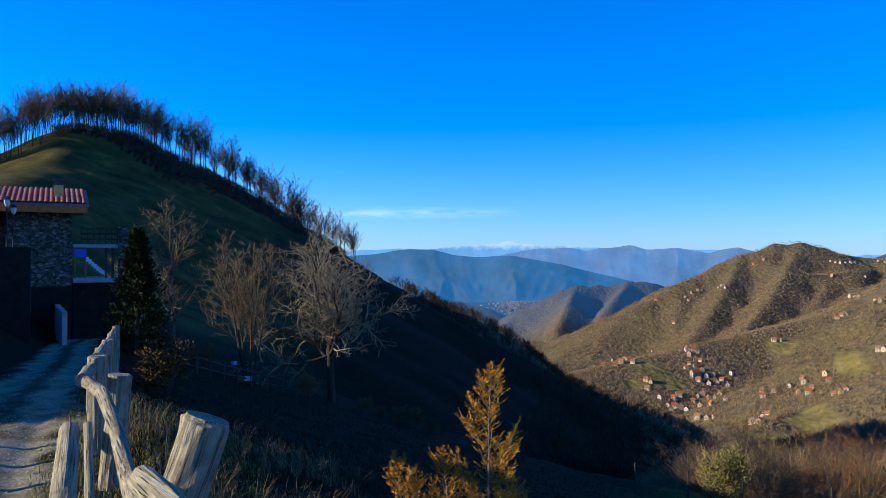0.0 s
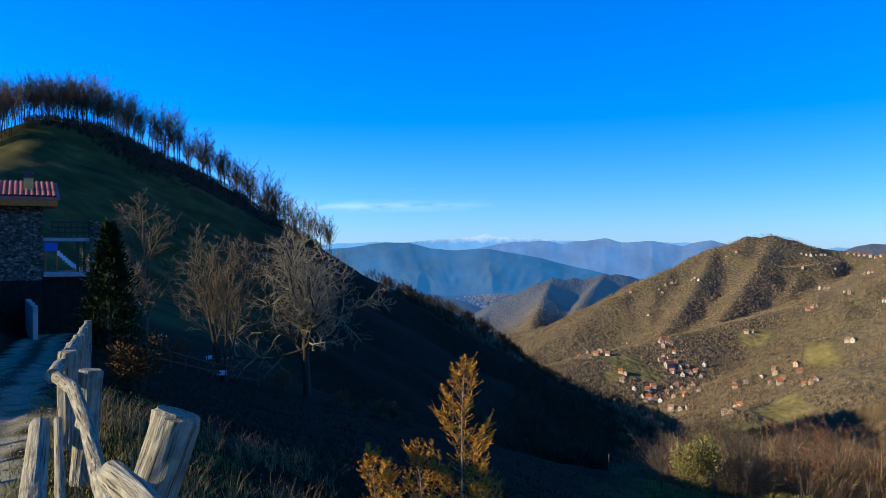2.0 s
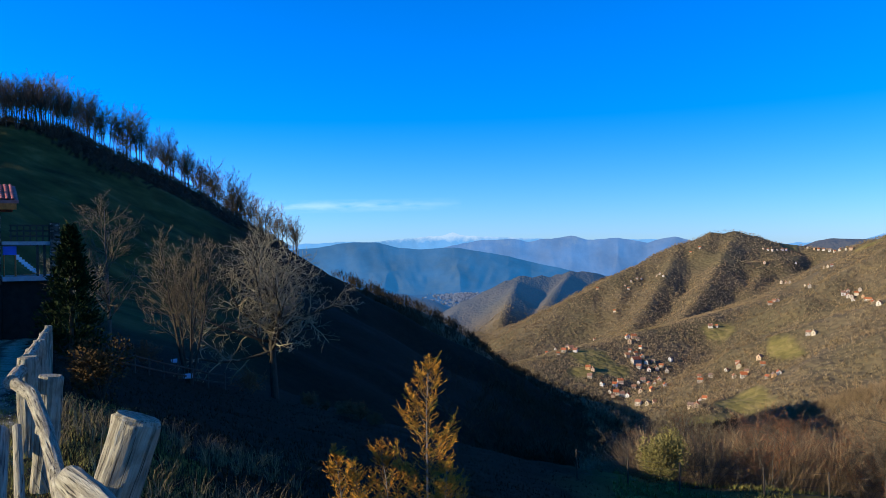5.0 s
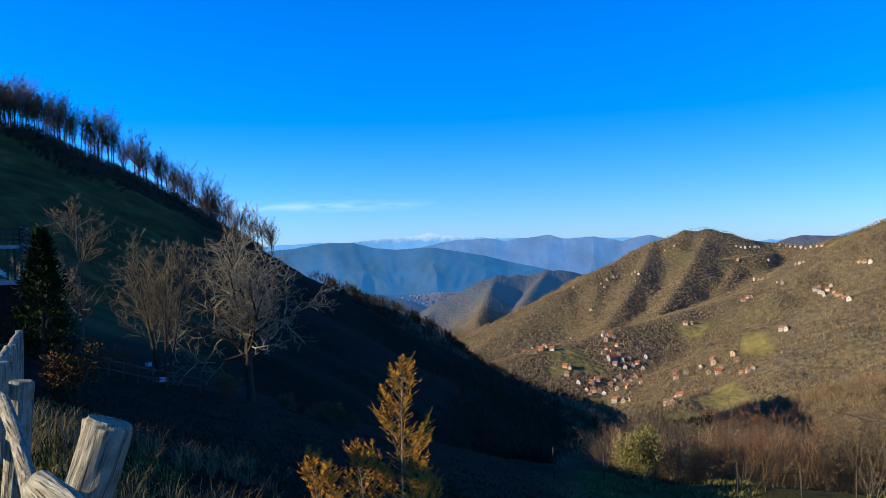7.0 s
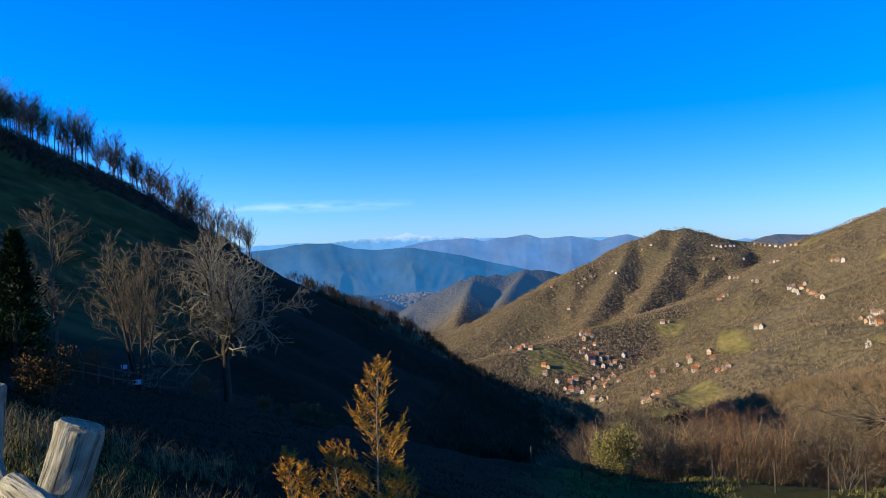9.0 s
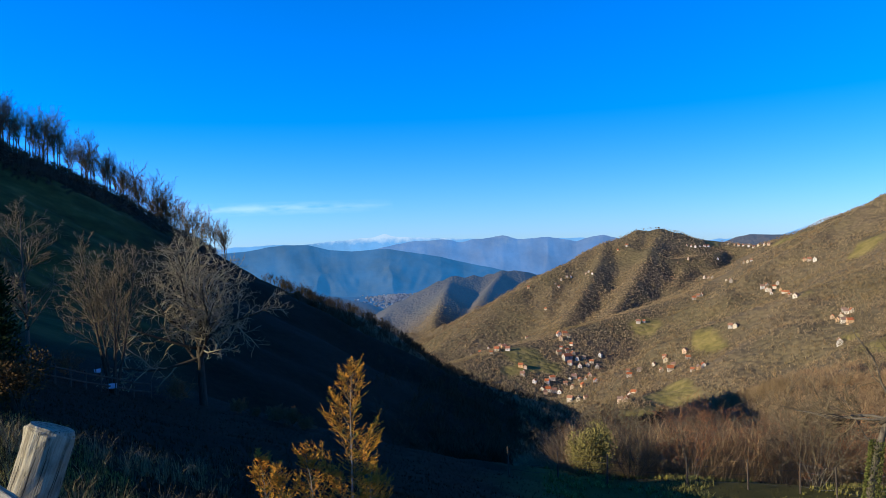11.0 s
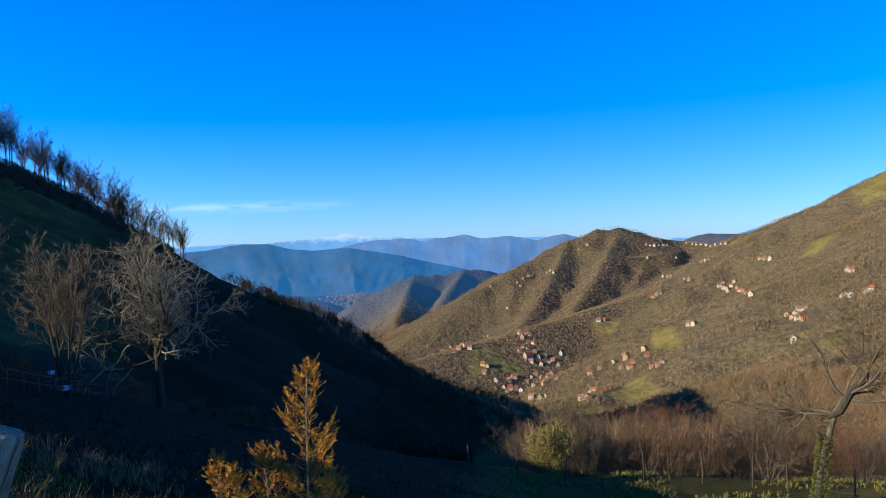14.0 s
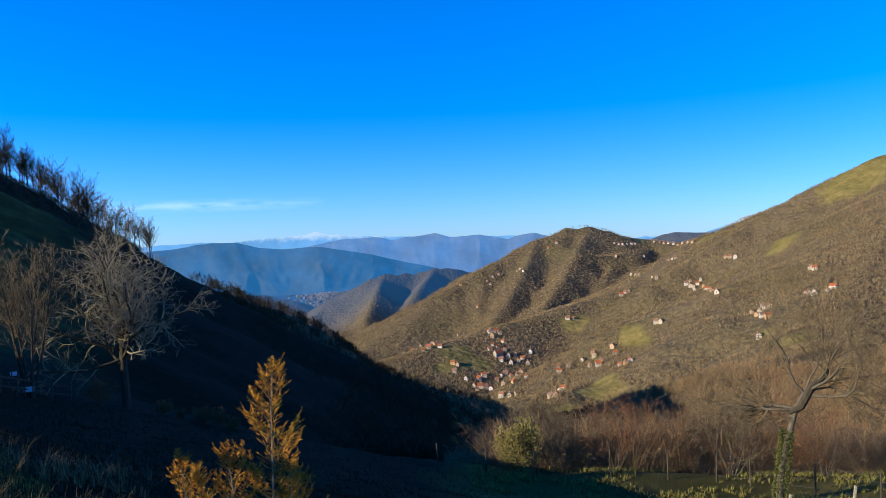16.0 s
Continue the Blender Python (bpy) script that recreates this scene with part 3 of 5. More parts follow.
# ---- builders ----


class Buf:
    """Vertices and faces of one mesh."""

    def __init__(self):
        self.v, self.f = [], []

    def tube(self, pts, radii, n=6, cap=True):
        base = len(self.v)
        side = None
        for i, p in enumerate(pts):
            d = (pts[min(i + 1, len(pts) - 1)] - pts[max(i - 1, 0)]).normalized()
            if side is None:
                side = d.orthogonal().normalized()
            side = (side - d * side.dot(d)).normalized()
            up = d.cross(side)
            for k in range(n):
                a = 2 * math.pi * k / n
                self.v.append(p + (side * math.cos(a) + up * math.sin(a)) * radii[i])
        for i in range(len(pts) - 1):
            for k in range(n):
                m = (k + 1) % n
                self.f.append((base + i * n + k, base + i * n + m, base + (i + 1) * n + m, base + (i + 1) * n + k))
        if cap:
            self.f.append(tuple(base + k for k in reversed(range(n))))
            e = base + (len(pts) - 1) * n
            self.f.append(tuple(e + k for k in range(n)))

    def blade(self, p, q, w):
        d = q - p
        s = d.orthogonal().normalized() if abs(d.z) > 1e9 else Vector((d.y, -d.x, 0.0))
        if s.length < 1e-6:
            s = Vector((1, 0, 0))
        s = s.normalized() * w
        b = len(self.v)
        self.v += [p - s, p + s, q]
        self.f.append((b, b + 1, b + 2))

    def leaf(self, p, d, w, rng):
        """A lens of two triangles along d."""
        s = d.cross(Vector((rng.uniform(-1, 1), rng.uniform(-1, 1), rng.uniform(-1, 1))))
        if s.length < 1e-6:
            s = d.orthogonal()
        s = s.normalized() * w
        b = len(self.v)
        self.v += [p, p + d * 0.5 + s, p + d, p + d * 0.5 - s]
        self.f.append((b, b + 1, b + 2, b + 3))

    def box(self, lo, hi, m=None):
        b = len(self.v)
        for x in (lo[0], hi[0]):
            for y in (lo[1], hi[1]):
                for z in (lo[2], hi[2]):
                    p = Vector((x, y, z))
                    self.v.append(m @ p if m else p)
        for q in ((0, 1, 3, 2), (4, 6, 7, 5), (0, 4, 5, 1), (2, 3, 7, 6), (0, 2, 6, 4), (1, 5, 7, 3)):
            self.f.append(tuple(b + i for i in q))

    def mesh(self, name, mat, smooth=False):
        me = bpy.data.meshes.new(name)
        me.from_pydata(self.v, [], self.f)
        if smooth:
            me.polygons.foreach_set("use_smooth", np.ones(len(me.polygons), bool))
        me.materials.append(mat)
        me.update()
        return me


def part(name, buf, mat, parent, label="", smooth=False):
    ob = new(name, buf.mesh(name, mat, smooth))
    ob.parent = parent
    if label:
        ob["label"] = label
    return ob


def thing(name, m, label, category, group=""):
    ob = new(name)
    ob.empty_display_size = 0.2
    ob.matrix_basis = m
    return tagged(ob, label, category, group)


def spot(az, d, sink=0.05):
    p = heading(az) * d
    return Vector((p.x, p.y, height_at(p.x, p.y) - sink))


def bevelled(buf_boxes, width):
    bm = bmesh.new()
    for lo, hi in buf_boxes:
        c = [(a + b) / 2 for a, b in zip(lo, hi)]
        s = [b - a for a, b in zip(lo, hi)]
        r = bmesh.ops.create_cube(bm, size=1.0)
        bmesh.ops.scale(bm, vec=s, verts=r["verts"])
        bmesh.ops.translate(bm, vec=c, verts=r["verts"])
    bmesh.ops.bevel(bm, geom=bm.edges[:], offset=width, segments=2, profile=0.5, affect="EDGES")
    return bm


def part_bm(name, bm, mat, parent, label=""):
    me = bpy.data.meshes.new(name)
    bm.to_mesh(me)
    bm.free()
    me.materials.append(mat)
    ob = new(name, me)
    ob.parent = parent
    if label:
        ob["label"] = label
    return ob


# ---- winter trees ----


def turned(d, angle, rng):
    """d bent away by the angle, in a random direction round it."""
    s = d.orthogonal().normalized()
    s = Matrix.Rotation(rng.uniform(0, 2 * math.pi), 3, d) @ s
    return (d * math.cos(angle) + s * math.sin(angle)).normalized()


def grow(wood, twigs, p, d, length, radius, level, spec, rng):
    steps = spec["steps"][level]
    pts, rad = [p.copy()], [radius]
    end = radius * spec["taper"][level]
    for i in range(steps):
        d = (d + Vector((rng.gauss(0, 1), rng.gauss(0, 1), rng.gauss(0, 1))) * spec["wiggle"][level] + Vector((0, 0, spec["up"][level]))).normalized()
        pts.append(pts[-1] + d * (length / steps))
        rad.append(radius + (end - radius) * (i + 1) / steps)
    last = level == len(spec["steps"]) - 1
    buf = wood if level < spec["wood"] else twigs
    buf.tube(pts, rad, spec["sides"][level], False)
    if last:
        return
    count = spec["kids"][level]
    for k in range(count):
        u = spec["from"][level] + (1 - spec["from"][level]) * ((k + rng.uniform(0.1, 0.9)) / count)
        f = u * steps
        i = min(int(f), steps - 1)
        q = pts[i].lerp(pts[i + 1], f - i)
        along = (pts[i + 1] - pts[i]).normalized()
        r = (rad[i] + (rad[i + 1] - rad[i]) * (f - i)) * spec["thin"][level]
        shape = 1 - spec["short"][level] * u
        if level == 0 and spec.get("dome"):
            shape = 0.30 + 0.80 * math.sin(math.pi * (0.22 + 0.74 * u))
        grow(wood, twigs, q, turned(along, radians(rng.uniform(*spec["angle"][level])), rng),
             length * spec["ratio"][level] * shape * rng.uniform(0.75, 1.2), max(r, spec["least"]), level + 1, spec, rng)


SPREADING = dict(steps=(4, 7, 6, 4, 3), taper=(0.75, 0.3, 0.3, 0.4, 0.4), wiggle=(0.06, 0.12, 0.15, 0.16, 0.16), up=(0.05, 0.03, 0.03, 0.03, 0.03), sides=(9, 6, 4, 3, 3),
                 kids=(13, 10, 9, 6), angle=((30, 88), (25, 65), (25, 65), (25, 60)), ratio=(1.3, 0.52, 0.5, 0.6), short=(0.1, 0.3, 0.35, 0.35), thin=(0.55, 0.6, 0.6, 0.6),
                 wood=2, least=0.0085, **{"from": (0.55, 0.2, 0.15, 0.15)})
UPRIGHT = dict(steps=(8, 5, 4, 3), taper=(0.15, 0.25, 0.4, 0.5), wiggle=(0.03, 0.08, 0.11, 0.13), up=(0.05, 0.02, 0.01, 0.02), sides=(7, 4, 3, 3), dome=True,
               kids=(36, 11, 8), angle=((40, 66), (30, 62), (30, 60)), ratio=(0.42, 0.45, 0.5), short=(0.5, 0.35, 0.35), thin=(0.5, 0.55, 0.6),
               wood=1, least=0.008, **{"from": (0.26, 0.12, 0.15)})
RIDGE = dict(steps=(5, 5, 3, 2), taper=(0.55, 0.3, 0.35, 0.5), wiggle=(0.03, 0.07, 0.10, 0.12), up=(0.05, 0.05, 0.05, 0.05), sides=(5, 3, 3, 3),
             kids=(15, 7, 4), angle=((14, 46), (18, 46), (20, 50)), ratio=(0.62, 0.42, 0.5), short=(0.05, 0.3, 0.3), thin=(0.55, 0.5, 0.6),
             wood=1, least=0.034, **{"from": (0.42, 0.2, 0.2)})
SHRUB = dict(steps=(4, 4, 3, 2), taper=(0.35, 0.35, 0.4, 0.5), wiggle=(0.10, 0.14, 0.16, 0.16), up=(0.03, 0.03, 0.02, 0.02), sides=(4, 3, 3, 3),
             kids=(6, 5, 3), angle=((24, 60), (28, 66), (28, 66)), ratio=(0.62, 0.5, 0.5), short=(0.25, 0.3, 0.3), thin=(0.55, 0.55, 0.6),
             wood=1, least=0.008, **{"from": (0.18, 0.2, 0.2)})


def winter_tree(name, m, h, spec, bark, twig, label, seed, stems=1, girth=0.02, lean=0.0, first=0.45, group=""):
    rng = random.Random(seed)
    ob = thing(name, m, label, "tree" if "tree" in name or "birch" in name else "shrub", group)
    wood, twigs = Buf(), Buf()
    for s in range(stems):
        a = 2 * math.pi * s / max(1, stems) + rng.uniform(-0.5, 0.5)
        tilt = lean if stems == 1 else rng.uniform(0.08, lean + 0.1)
        d = Vector((math.cos(a) * math.sin(tilt), math.sin(a) * math.sin(tilt), math.cos(tilt)))
        off = Vector((math.cos(a), math.sin(a), 0)) * (0.0 if stems == 1 else 0.012 * h)
        grow(wood, twigs, off, d, h * first * rng.uniform(0.88, 1.05) if stems > 1 else h * first, h * girth / math.sqrt(stems), 0, spec, rng)
    part("trunk", wood, bark, ob, smooth=True)
    part("crown", twigs, twig, ob, "bare winter twigs")
    return ob


def at_pose(p, turn=0.0, tilt=0.0, scale=1.0):
    return Matrix.Translation(p) @ Matrix.Rotation(turn, 4, "Z") @ Matrix.Rotation(tilt, 4, "X") @ Matrix.Diagonal((scale, scale, scale, 1))


winter_tree("spreading_tree", at_pose(spot(7.9, 45), 2.0), 10.4, dict(SPREADING, kids=(21, 10, 7, 4), angle=((8, 86), (28, 72), (28, 72), (25, 65)), ratio=(1.10, 0.46, 0.44, 0.5),
            wiggle=(0.05, 0.15, 0.20, 0.20, 0.20), short=(0.0, 0.25, 0.3, 0.3), least=0.0105, **{"from": (0.55, 0.22, 0.2, 0.2)}), M_BARK_DARK, M_TWIG_PALE,
            "old spreading bare tree with pale twisting twigs on the meadow", 31, girth=0.022, first=0.40)
winter_tree("branching_tree", at_pose(spot(13.6, 42)), 7.4, dict(UPRIGHT, kids=(16, 7, 5), angle=((18, 48), (24, 55), (28, 60)), ratio=(0.30, 0.45, 0.5), wiggle=(0.02, 0.07, 0.1, 0.12), least=0.0085,
            **{"from": (0.32, 0.15, 0.15)}), M_BARK_DARK, M_TWIG, "bare tree with several stems and brown twigs below the track", 12, stems=6, girth=0.026, lean=0.17, first=0.92)
winter_tree("slender_tree", at_pose(spot(18.6, 47)), 8.4, dict(UPRIGHT, kids=(32, 9, 6), least=0.009, wiggle=(0.012, 0.07, 0.1, 0.12), angle=((38, 68), (30, 60), (30, 60)), ratio=(0.33, 0.45, 0.5)), M_BARK, M_TWIG,
            "slender bare tree with fine grey-brown twigs", 5, girth=0.016, first=0.95)
winter_tree("wispy_tree", at_pose(spot(21.6, 62)), 6.5, dict(UPRIGHT, kids=(14, 8, 6)), M_BARK_PALE, M_TWIG_PALE,
            "low bare tree with pale twigs behind the terrace", 8, stems=3, girth=0.02, lean=0.6, first=0.85)

# ---- woods along the hill's crest ----


def along(line, t):
    i = min(int(t), len(line) - 2)
    a, b = Vector(line[i]), Vector(line[i + 1])
    return a.lerp(b, t - i)


def ridge_woods():
    rng = random.Random(77)
    kinds = []
    for k in range(6):
        ob = winter_tree("ridge_tree", Matrix.Translation((0, 0, -900)), 16.5, RIDGE, M_BARK_DARK, M_TWIG_DARK if k % 2 else M_TWIG_BROWN,
                         "tall bare beech tree on the hill crest", 100 + k, girth=0.011, first=0.60, group="bare trees along the hill crest")
        kinds.append(ob)
    placed = 0
    for i in range(270):
        t = 1.6 + 8.3 * (i + rng.uniform(-0.5, 0.5)) / 270
        if t < 1.6:
            continue
        p = along(HILL, t)
        back = rng.uniform(-12, 10) if t < 5.5 else rng.uniform(-5, 5)
        if rng.random() < 0.45 * (t > 5.5):
            continue
        q = p + p.to_2d().normalized().to_3d() * back
        h = height_at(q.x, q.y)
        size = rng.uniform(0.78, 1.06) * (1.0 if t < 5.5 else 1.12)
        m = at_pose(Vector((q.x, q.y, h - 0.3)), rng.uniform(0, 6.28), 0.0, size)
        if placed < len(kinds):
            kinds[placed].matrix_basis = m
        else:
            copy_thing(kinds[placed % len(kinds)], at_pose(Vector((q.x, q.y, h - 0.3)), rng.uniform(0, 6.28), 0.0, size))
        placed += 1


ridge_woods()


def fast_mesh(name, co, faces, mat):
    """A mesh from arrays: co (n, 3), faces (m, 4)."""
    me = bpy.data.meshes.new(name)
    me.vertices.add(len(co))
    me.vertices.foreach_set("co", np.ascontiguousarray(co, dtype=np.float32).ravel())
    me.loops.add(faces.size)
    me.loops.foreach_set("vertex_index", faces.ravel().astype(np.int32))
    me.polygons.add(len(faces))
    me.polygons.foreach_set("loop_start", (np.arange(len(faces)) * faces.shape[1]).astype(np.int32))
    me.update(calc_edges=True)
    me.materials.append(mat)
    return me


def woods(name, label, mat, zone, count, hh, ww, n, seed, keep, wide=0.3):
    """Far leafless trees over a sector (az0, az1, d0, d1), each a fan of thin boughs that rise and spread from its stem, thinned by keep(x, y)."""
    g = np.random.RandomState(seed)
    az0, az1, d0, d1 = zone
    az = np.radians(g.uniform(az0, az1, count))
    d = d0 * (d1 / d0) ** g.uniform(0, 1, count)
    x, y = -np.sin(az) * d, np.cos(az) * d
    ok = keep(x, y, g)
    x, y = x[ok], y[ok]
    z = height(x, y) - 0.3
    m = len(x)
    size = np.repeat(g.uniform(0.6, 1.2, m), n)
    x, y, z = np.repeat(x, n), np.repeat(y, n), np.repeat(z, n)
    k = m * n
    a, u = g.uniform(0, 6.283, k), g.uniform(0.0, 1.0, k)
    w, h = ww * size, hh * size
    c, s = np.cos(a), np.sin(a)
    # boughs leave the stem low or high, and end on a rounded crown
    foot = h * (0.02 + 0.55 * u)
    reach = w * np.sin(np.pi * (0.34 + 0.60 * u)) * g.uniform(0.25, 1.1, k)
    top = foot + h * (0.22 + 0.25 * (1 - u)) * g.uniform(0.7, 1.3, k)
    p = np.stack([x + c * reach * 0.15, y + s * reach * 0.15, z + foot], -1)
    e = np.stack([x + c * reach, y + s * reach, z + top], -1) + g.normal(0, 0.26, (k, 3)) * w[:, None]
    p = p + g.normal(0, 0.22, (k, 3)) * np.stack([w, w, 0.3 * h], -1)
    t = e - p
    side = np.cross(t, g.normal(0, 1, (k, 3)))
    side *= (wide * size * g.uniform(0.5, 1.0, k) / np.linalg.norm(side, axis=1))[:, None]
    mid = p + 0.6 * t + side * g.uniform(-0.6, 0.6, (k, 1))
    co = np.stack([p - side * 0.4, mid - side, e, mid + side], 1).reshape(-1, 3)
    me = fast_mesh(name, co, np.arange(4 * k).reshape(-1, 4), mat)
    return tagged(new(name, me), label, "woods", kind="stuff")


def keep_open(x, y, g):
    thin = fbm(x / 120, y / 120, 3, 71)
    return (clearings(x, y) < 0.4 + 0.2 * g.uniform(-1, 1, len(x))) & (thin > -0.32 + 0.25 * g.uniform(-1, 1, len(x)))


def keep_combe(x, y, g):
    return g.uniform(0, 1, len(x)) < step(3, 14, -np.degrees(np.arctan2(-x, y)))


def keep_spur(x, y, g):
    return g.uniform(0, 1, len(x)) < 0.8


woods("valley_woods", "brown leafless woods on the sunny valley slopes", M_WOODS, (-46, -6, 760, 1750), 62000, 6.0, 2.6, 9, 201, keep_open, 0.32)
woods("mountain_woods", "brown leafless woods on the far mountain", M_WOODS, (-47, -6, 1750, 2560), 52000, 5.2, 3.2, 7, 202, keep_open, 0.5)
woods("spur_woods", "leafless woods on the spur, shade put into their colour", M_WOODS_SHADED, (-24, 6.8, 400, 900), 12000, 8.0, 2.6, 16, 203, keep_spur, 0.16)
woods("combe_woods", "leafless woods in the combe, shade put into their colour", M_WOODS_SHADED, (-24, -3, 130, 410), 3400, 4.6, 2.0, 34, 206, keep_combe, 0.06)
woods("lower_woods", "brown leafless woods falling away to the valley floor", M_WOODS_RUSSET, (-47, -14, 105, 300), 4600, 3.4, 1.9, 80, 204, keep_spur, 0.024)
woods("bank_woods", "brown leafless woods on the near bank of the valley", M_WOODS_RUSSET, (-47, -24, 185, 330), 6500, 5.0, 2.2, 50, 209, keep_spur, 0.035)
woods("slope_woods", "brown leafless woods on the lower valley slope", M_WOODS_RUSSET, (-47, -14, 290, 770), 15000, 6.0, 2.4, 30, 207, keep_spur, 0.085)
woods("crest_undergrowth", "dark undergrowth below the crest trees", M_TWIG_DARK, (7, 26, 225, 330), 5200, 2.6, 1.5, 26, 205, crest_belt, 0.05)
woods("brow_brush", "tangled brown brush below the meadow's edge", M_WOODS_RUSSET, (-47, -17, 35, 112), 2300, 3.2, 1.2, 90, 208,
      lambda x, y, g: track_coords(x, y)[0] - 1.7 > brow_line(x) + 1.2, 0.010)

# ---- log fence along the track ----


def log_mesh(pts, radii, n=14, rough=0.10, seed=0):
    """A weathered log: uneven rings, a lip at the sawn end."""
    rng = random.Random(seed)
    fine = []
    rr = []
    for i in range(len(pts) - 1):
        for k in range(5):
            t = k / 5
            fine.append(Vector(pts[i]).lerp(Vector(pts[i + 1]), t))
            rr.append(radii[i] + (radii[i + 1] - radii[i]) * t)
    fine.append(Vector(pts[-1]))
    rr.append(radii[-1])
    b = Buf()
    b.tube(fine, rr, n, True)
    for i, v in enumerate(b.v[: n * len(fine)]):
        ring, k = divmod(i, n)
        c = fine[ring]
        bulge = 1 + rough * (noise.noise(Vector((k * 0.9 + seed, ring * 0.35, seed * 1.7))) + 0.5 * noise.noise(Vector((k * 2.3, ring * 0.9 + seed, 5.0))))
        b.v[i] = c + (v - c) * bulge
    return b


def bearing(az, d, z):
    p = heading(az) * d
    return Vector((p.x, p.y, z))


def log_frame(a, b):
    """A pose at a with z along the log towards b."""
    return Matrix.Translation(a) @ (b - a).to_track_quat("Z", "Y").to_matrix().to_4x4()


def fence_post(name, foot, top, r, label, seed):
    m = log_frame(foot, top)
    ob = thing(name, m, label, "fence post", "log fence posts")
    h = (top - foot).length
    b = log_mesh([Vector((0, 0, -0.25)), Vector((0, 0, h * 0.35)), Vector((0.01, 0, h * 0.7)), Vector((0, 0.01, h * 0.975)), Vector((0, 0.01, h))],
                 [r * 1.04, r * 1.02, r * 0.98, r, r * 0.90], 20, 0.12, seed)
    part("post", b, M_LOG, ob, smooth=False)
    return ob


def log_rail(pts, r, label, seed, name="fence_rail"):
    m = log_frame(Vector(pts[0]), Vector(pts[-1]))
    ob = thing(name, m, label, name.replace("_", " "), "log fence rails" if name == "fence_rail" else "")
    inv = m.inverted()
    part("rail" if name == "fence_rail" else "log", log_mesh([inv @ Vector(p) for p in pts], r, 18, 0.09, seed), M_LOG, ob)
    return ob


FENCE = [(16.2, 3.8, 1.03, 0.110), (21.9, 7.3, 0.78, 0.095), (23.4, 9.2, 0.74, 0.10), (23.0, 11.6, 0.58, 0.095), (22.7, 13.6, 0.50, 0.09), (22.5, 16.5, 0.36, 0.08), (22.2, 20.0, 0.22, 0.08)]
for i, (az, d, top, r) in enumerate(FENCE):
    t = bearing(az, d, top)
    foot = Vector((t.x, t.y, height_at(t.x, t.y)))
    lean = Vector((-0.34, -0.12, 0)) if i == 0 else Vector((-0.09, 0.0, 0)) if i == 1 else Vector((0.02 * (i % 3 - 1), 0, 0))
    fence_post("fence_post", foot + lean, t, r, "weathered grey log post leaning over the slope" if i == 0 else "weathered grey log fence post beside the track", 3 + i)
log_rail([bearing(20.4, 3.0, 0.83), bearing(21.0, 3.45, 0.79), bearing(21.6, 4.2, 0.735), bearing(22.15, 5.0, 0.76), bearing(23.0, 6.1, 0.81), bearing(23.95, 6.45, 0.85)],
         [0.040, 0.040, 0.040, 0.042, 0.046, 0.046], "bleached crooked log rail of the trackside fence", 21)
log_rail([bearing(20.55, 3.0, 0.98), bearing(19.0, 2.72, 0.97), bearing(17.8, 2.5, 0.96), bearing(10, 1.9, 0.93)], [0.05, 0.054, 0.055, 0.055], "bleached log rail with a rounded sawn end", 22)
log_rail([bearing(24.2, 6.9, 0.80), bearing(23.9, 8.6, 0.66), bearing(23.6, 9.4, 0.58)], [0.06, 0.06, 0.06], "short bleached log rail between two posts", 23)
log_rail([bearing(23.4, 9.6, 0.66), bearing(23.1, 11.6, 0.54), bearing(22.9, 13.4, 0.44)], [0.065, 0.06, 0.06], "bleached log rail of the trackside fence", 24)
log_rail([bearing(22.7, 13.8, 0.43), bearing(22.5, 17, 0.28), bearing(22.3, 19.6, 0.16)], [0.06, 0.06, 0.055], "bleached log rail of the trackside fence", 25)
log_rail([bearing(23.9, 5.6, 0.70), bearing(23.7, 4.9, 0.2), bearing(23.6, 4.6, -0.15)], [0.026, 0.03, 0.034], "leaning wooden brace below the log rail", 31, "fence_brace")
log_rail([bearing(25.0, 7.4, 0.32), bearing(25.3, 6.2, 0.15), bearing(25.8, 5.2, 0.0)], [0.08, 0.085, 0.085], "short log lying against the fence foot", 32, "fence_log")
# unseen log posts on the other side of the track, added to cast shadow stripes
for i in range(7):
    a = -2.6 + 1.15 * i
    x = -3.6 - 0.392 * a + 0.92 * -1.75
    y = 5.4 + 0.92 * a + 0.392 * -1.75
    foot = Vector((x, y, height_at(x, y)))
    fence_post("fence_post", foot, foot + Vector((0, 0, 0.85)), 0.06, "unseen log post beside the bank, added for its shadow", 60 + i)

# ---- young golden conifer ----


def frond(buf, p, d, length, rng, droop=0.0):
    """One feathery spray: a thin rib with short needles to both sides."""
    n = max(5, int(length / 0.022))
    side = d.cross(Vector((0, 0, 1)))
    side = side.normalized() if side.length > 1e-3 else Vector((1, 0, 0))
    q = p.copy()
    for i in range(n):
        u = i / n
        d = (d + Vector((rng.gauss(0, 0.05), rng.gauss(0, 0.05), 0.03 - droop * 0.06))).normalized()
        q2 = q + d * (length / n)
        buf.blade(q, q2 + d * 0.012, 0.0035)
        w = 0.046 * (1 - 0.6 * u) + 0.012
        for s in (-1, 1):
            nd = (d * 0.75 + side * s * 0.8 + Vector((rng.gauss(0, 0.2), rng.gauss(0, 0.2), rng.gauss(0.08, 0.2)))).normalized()
            buf.leaf(q2, nd * w * rng.uniform(0.7, 1.2), 0.0044, rng)
        q = q2


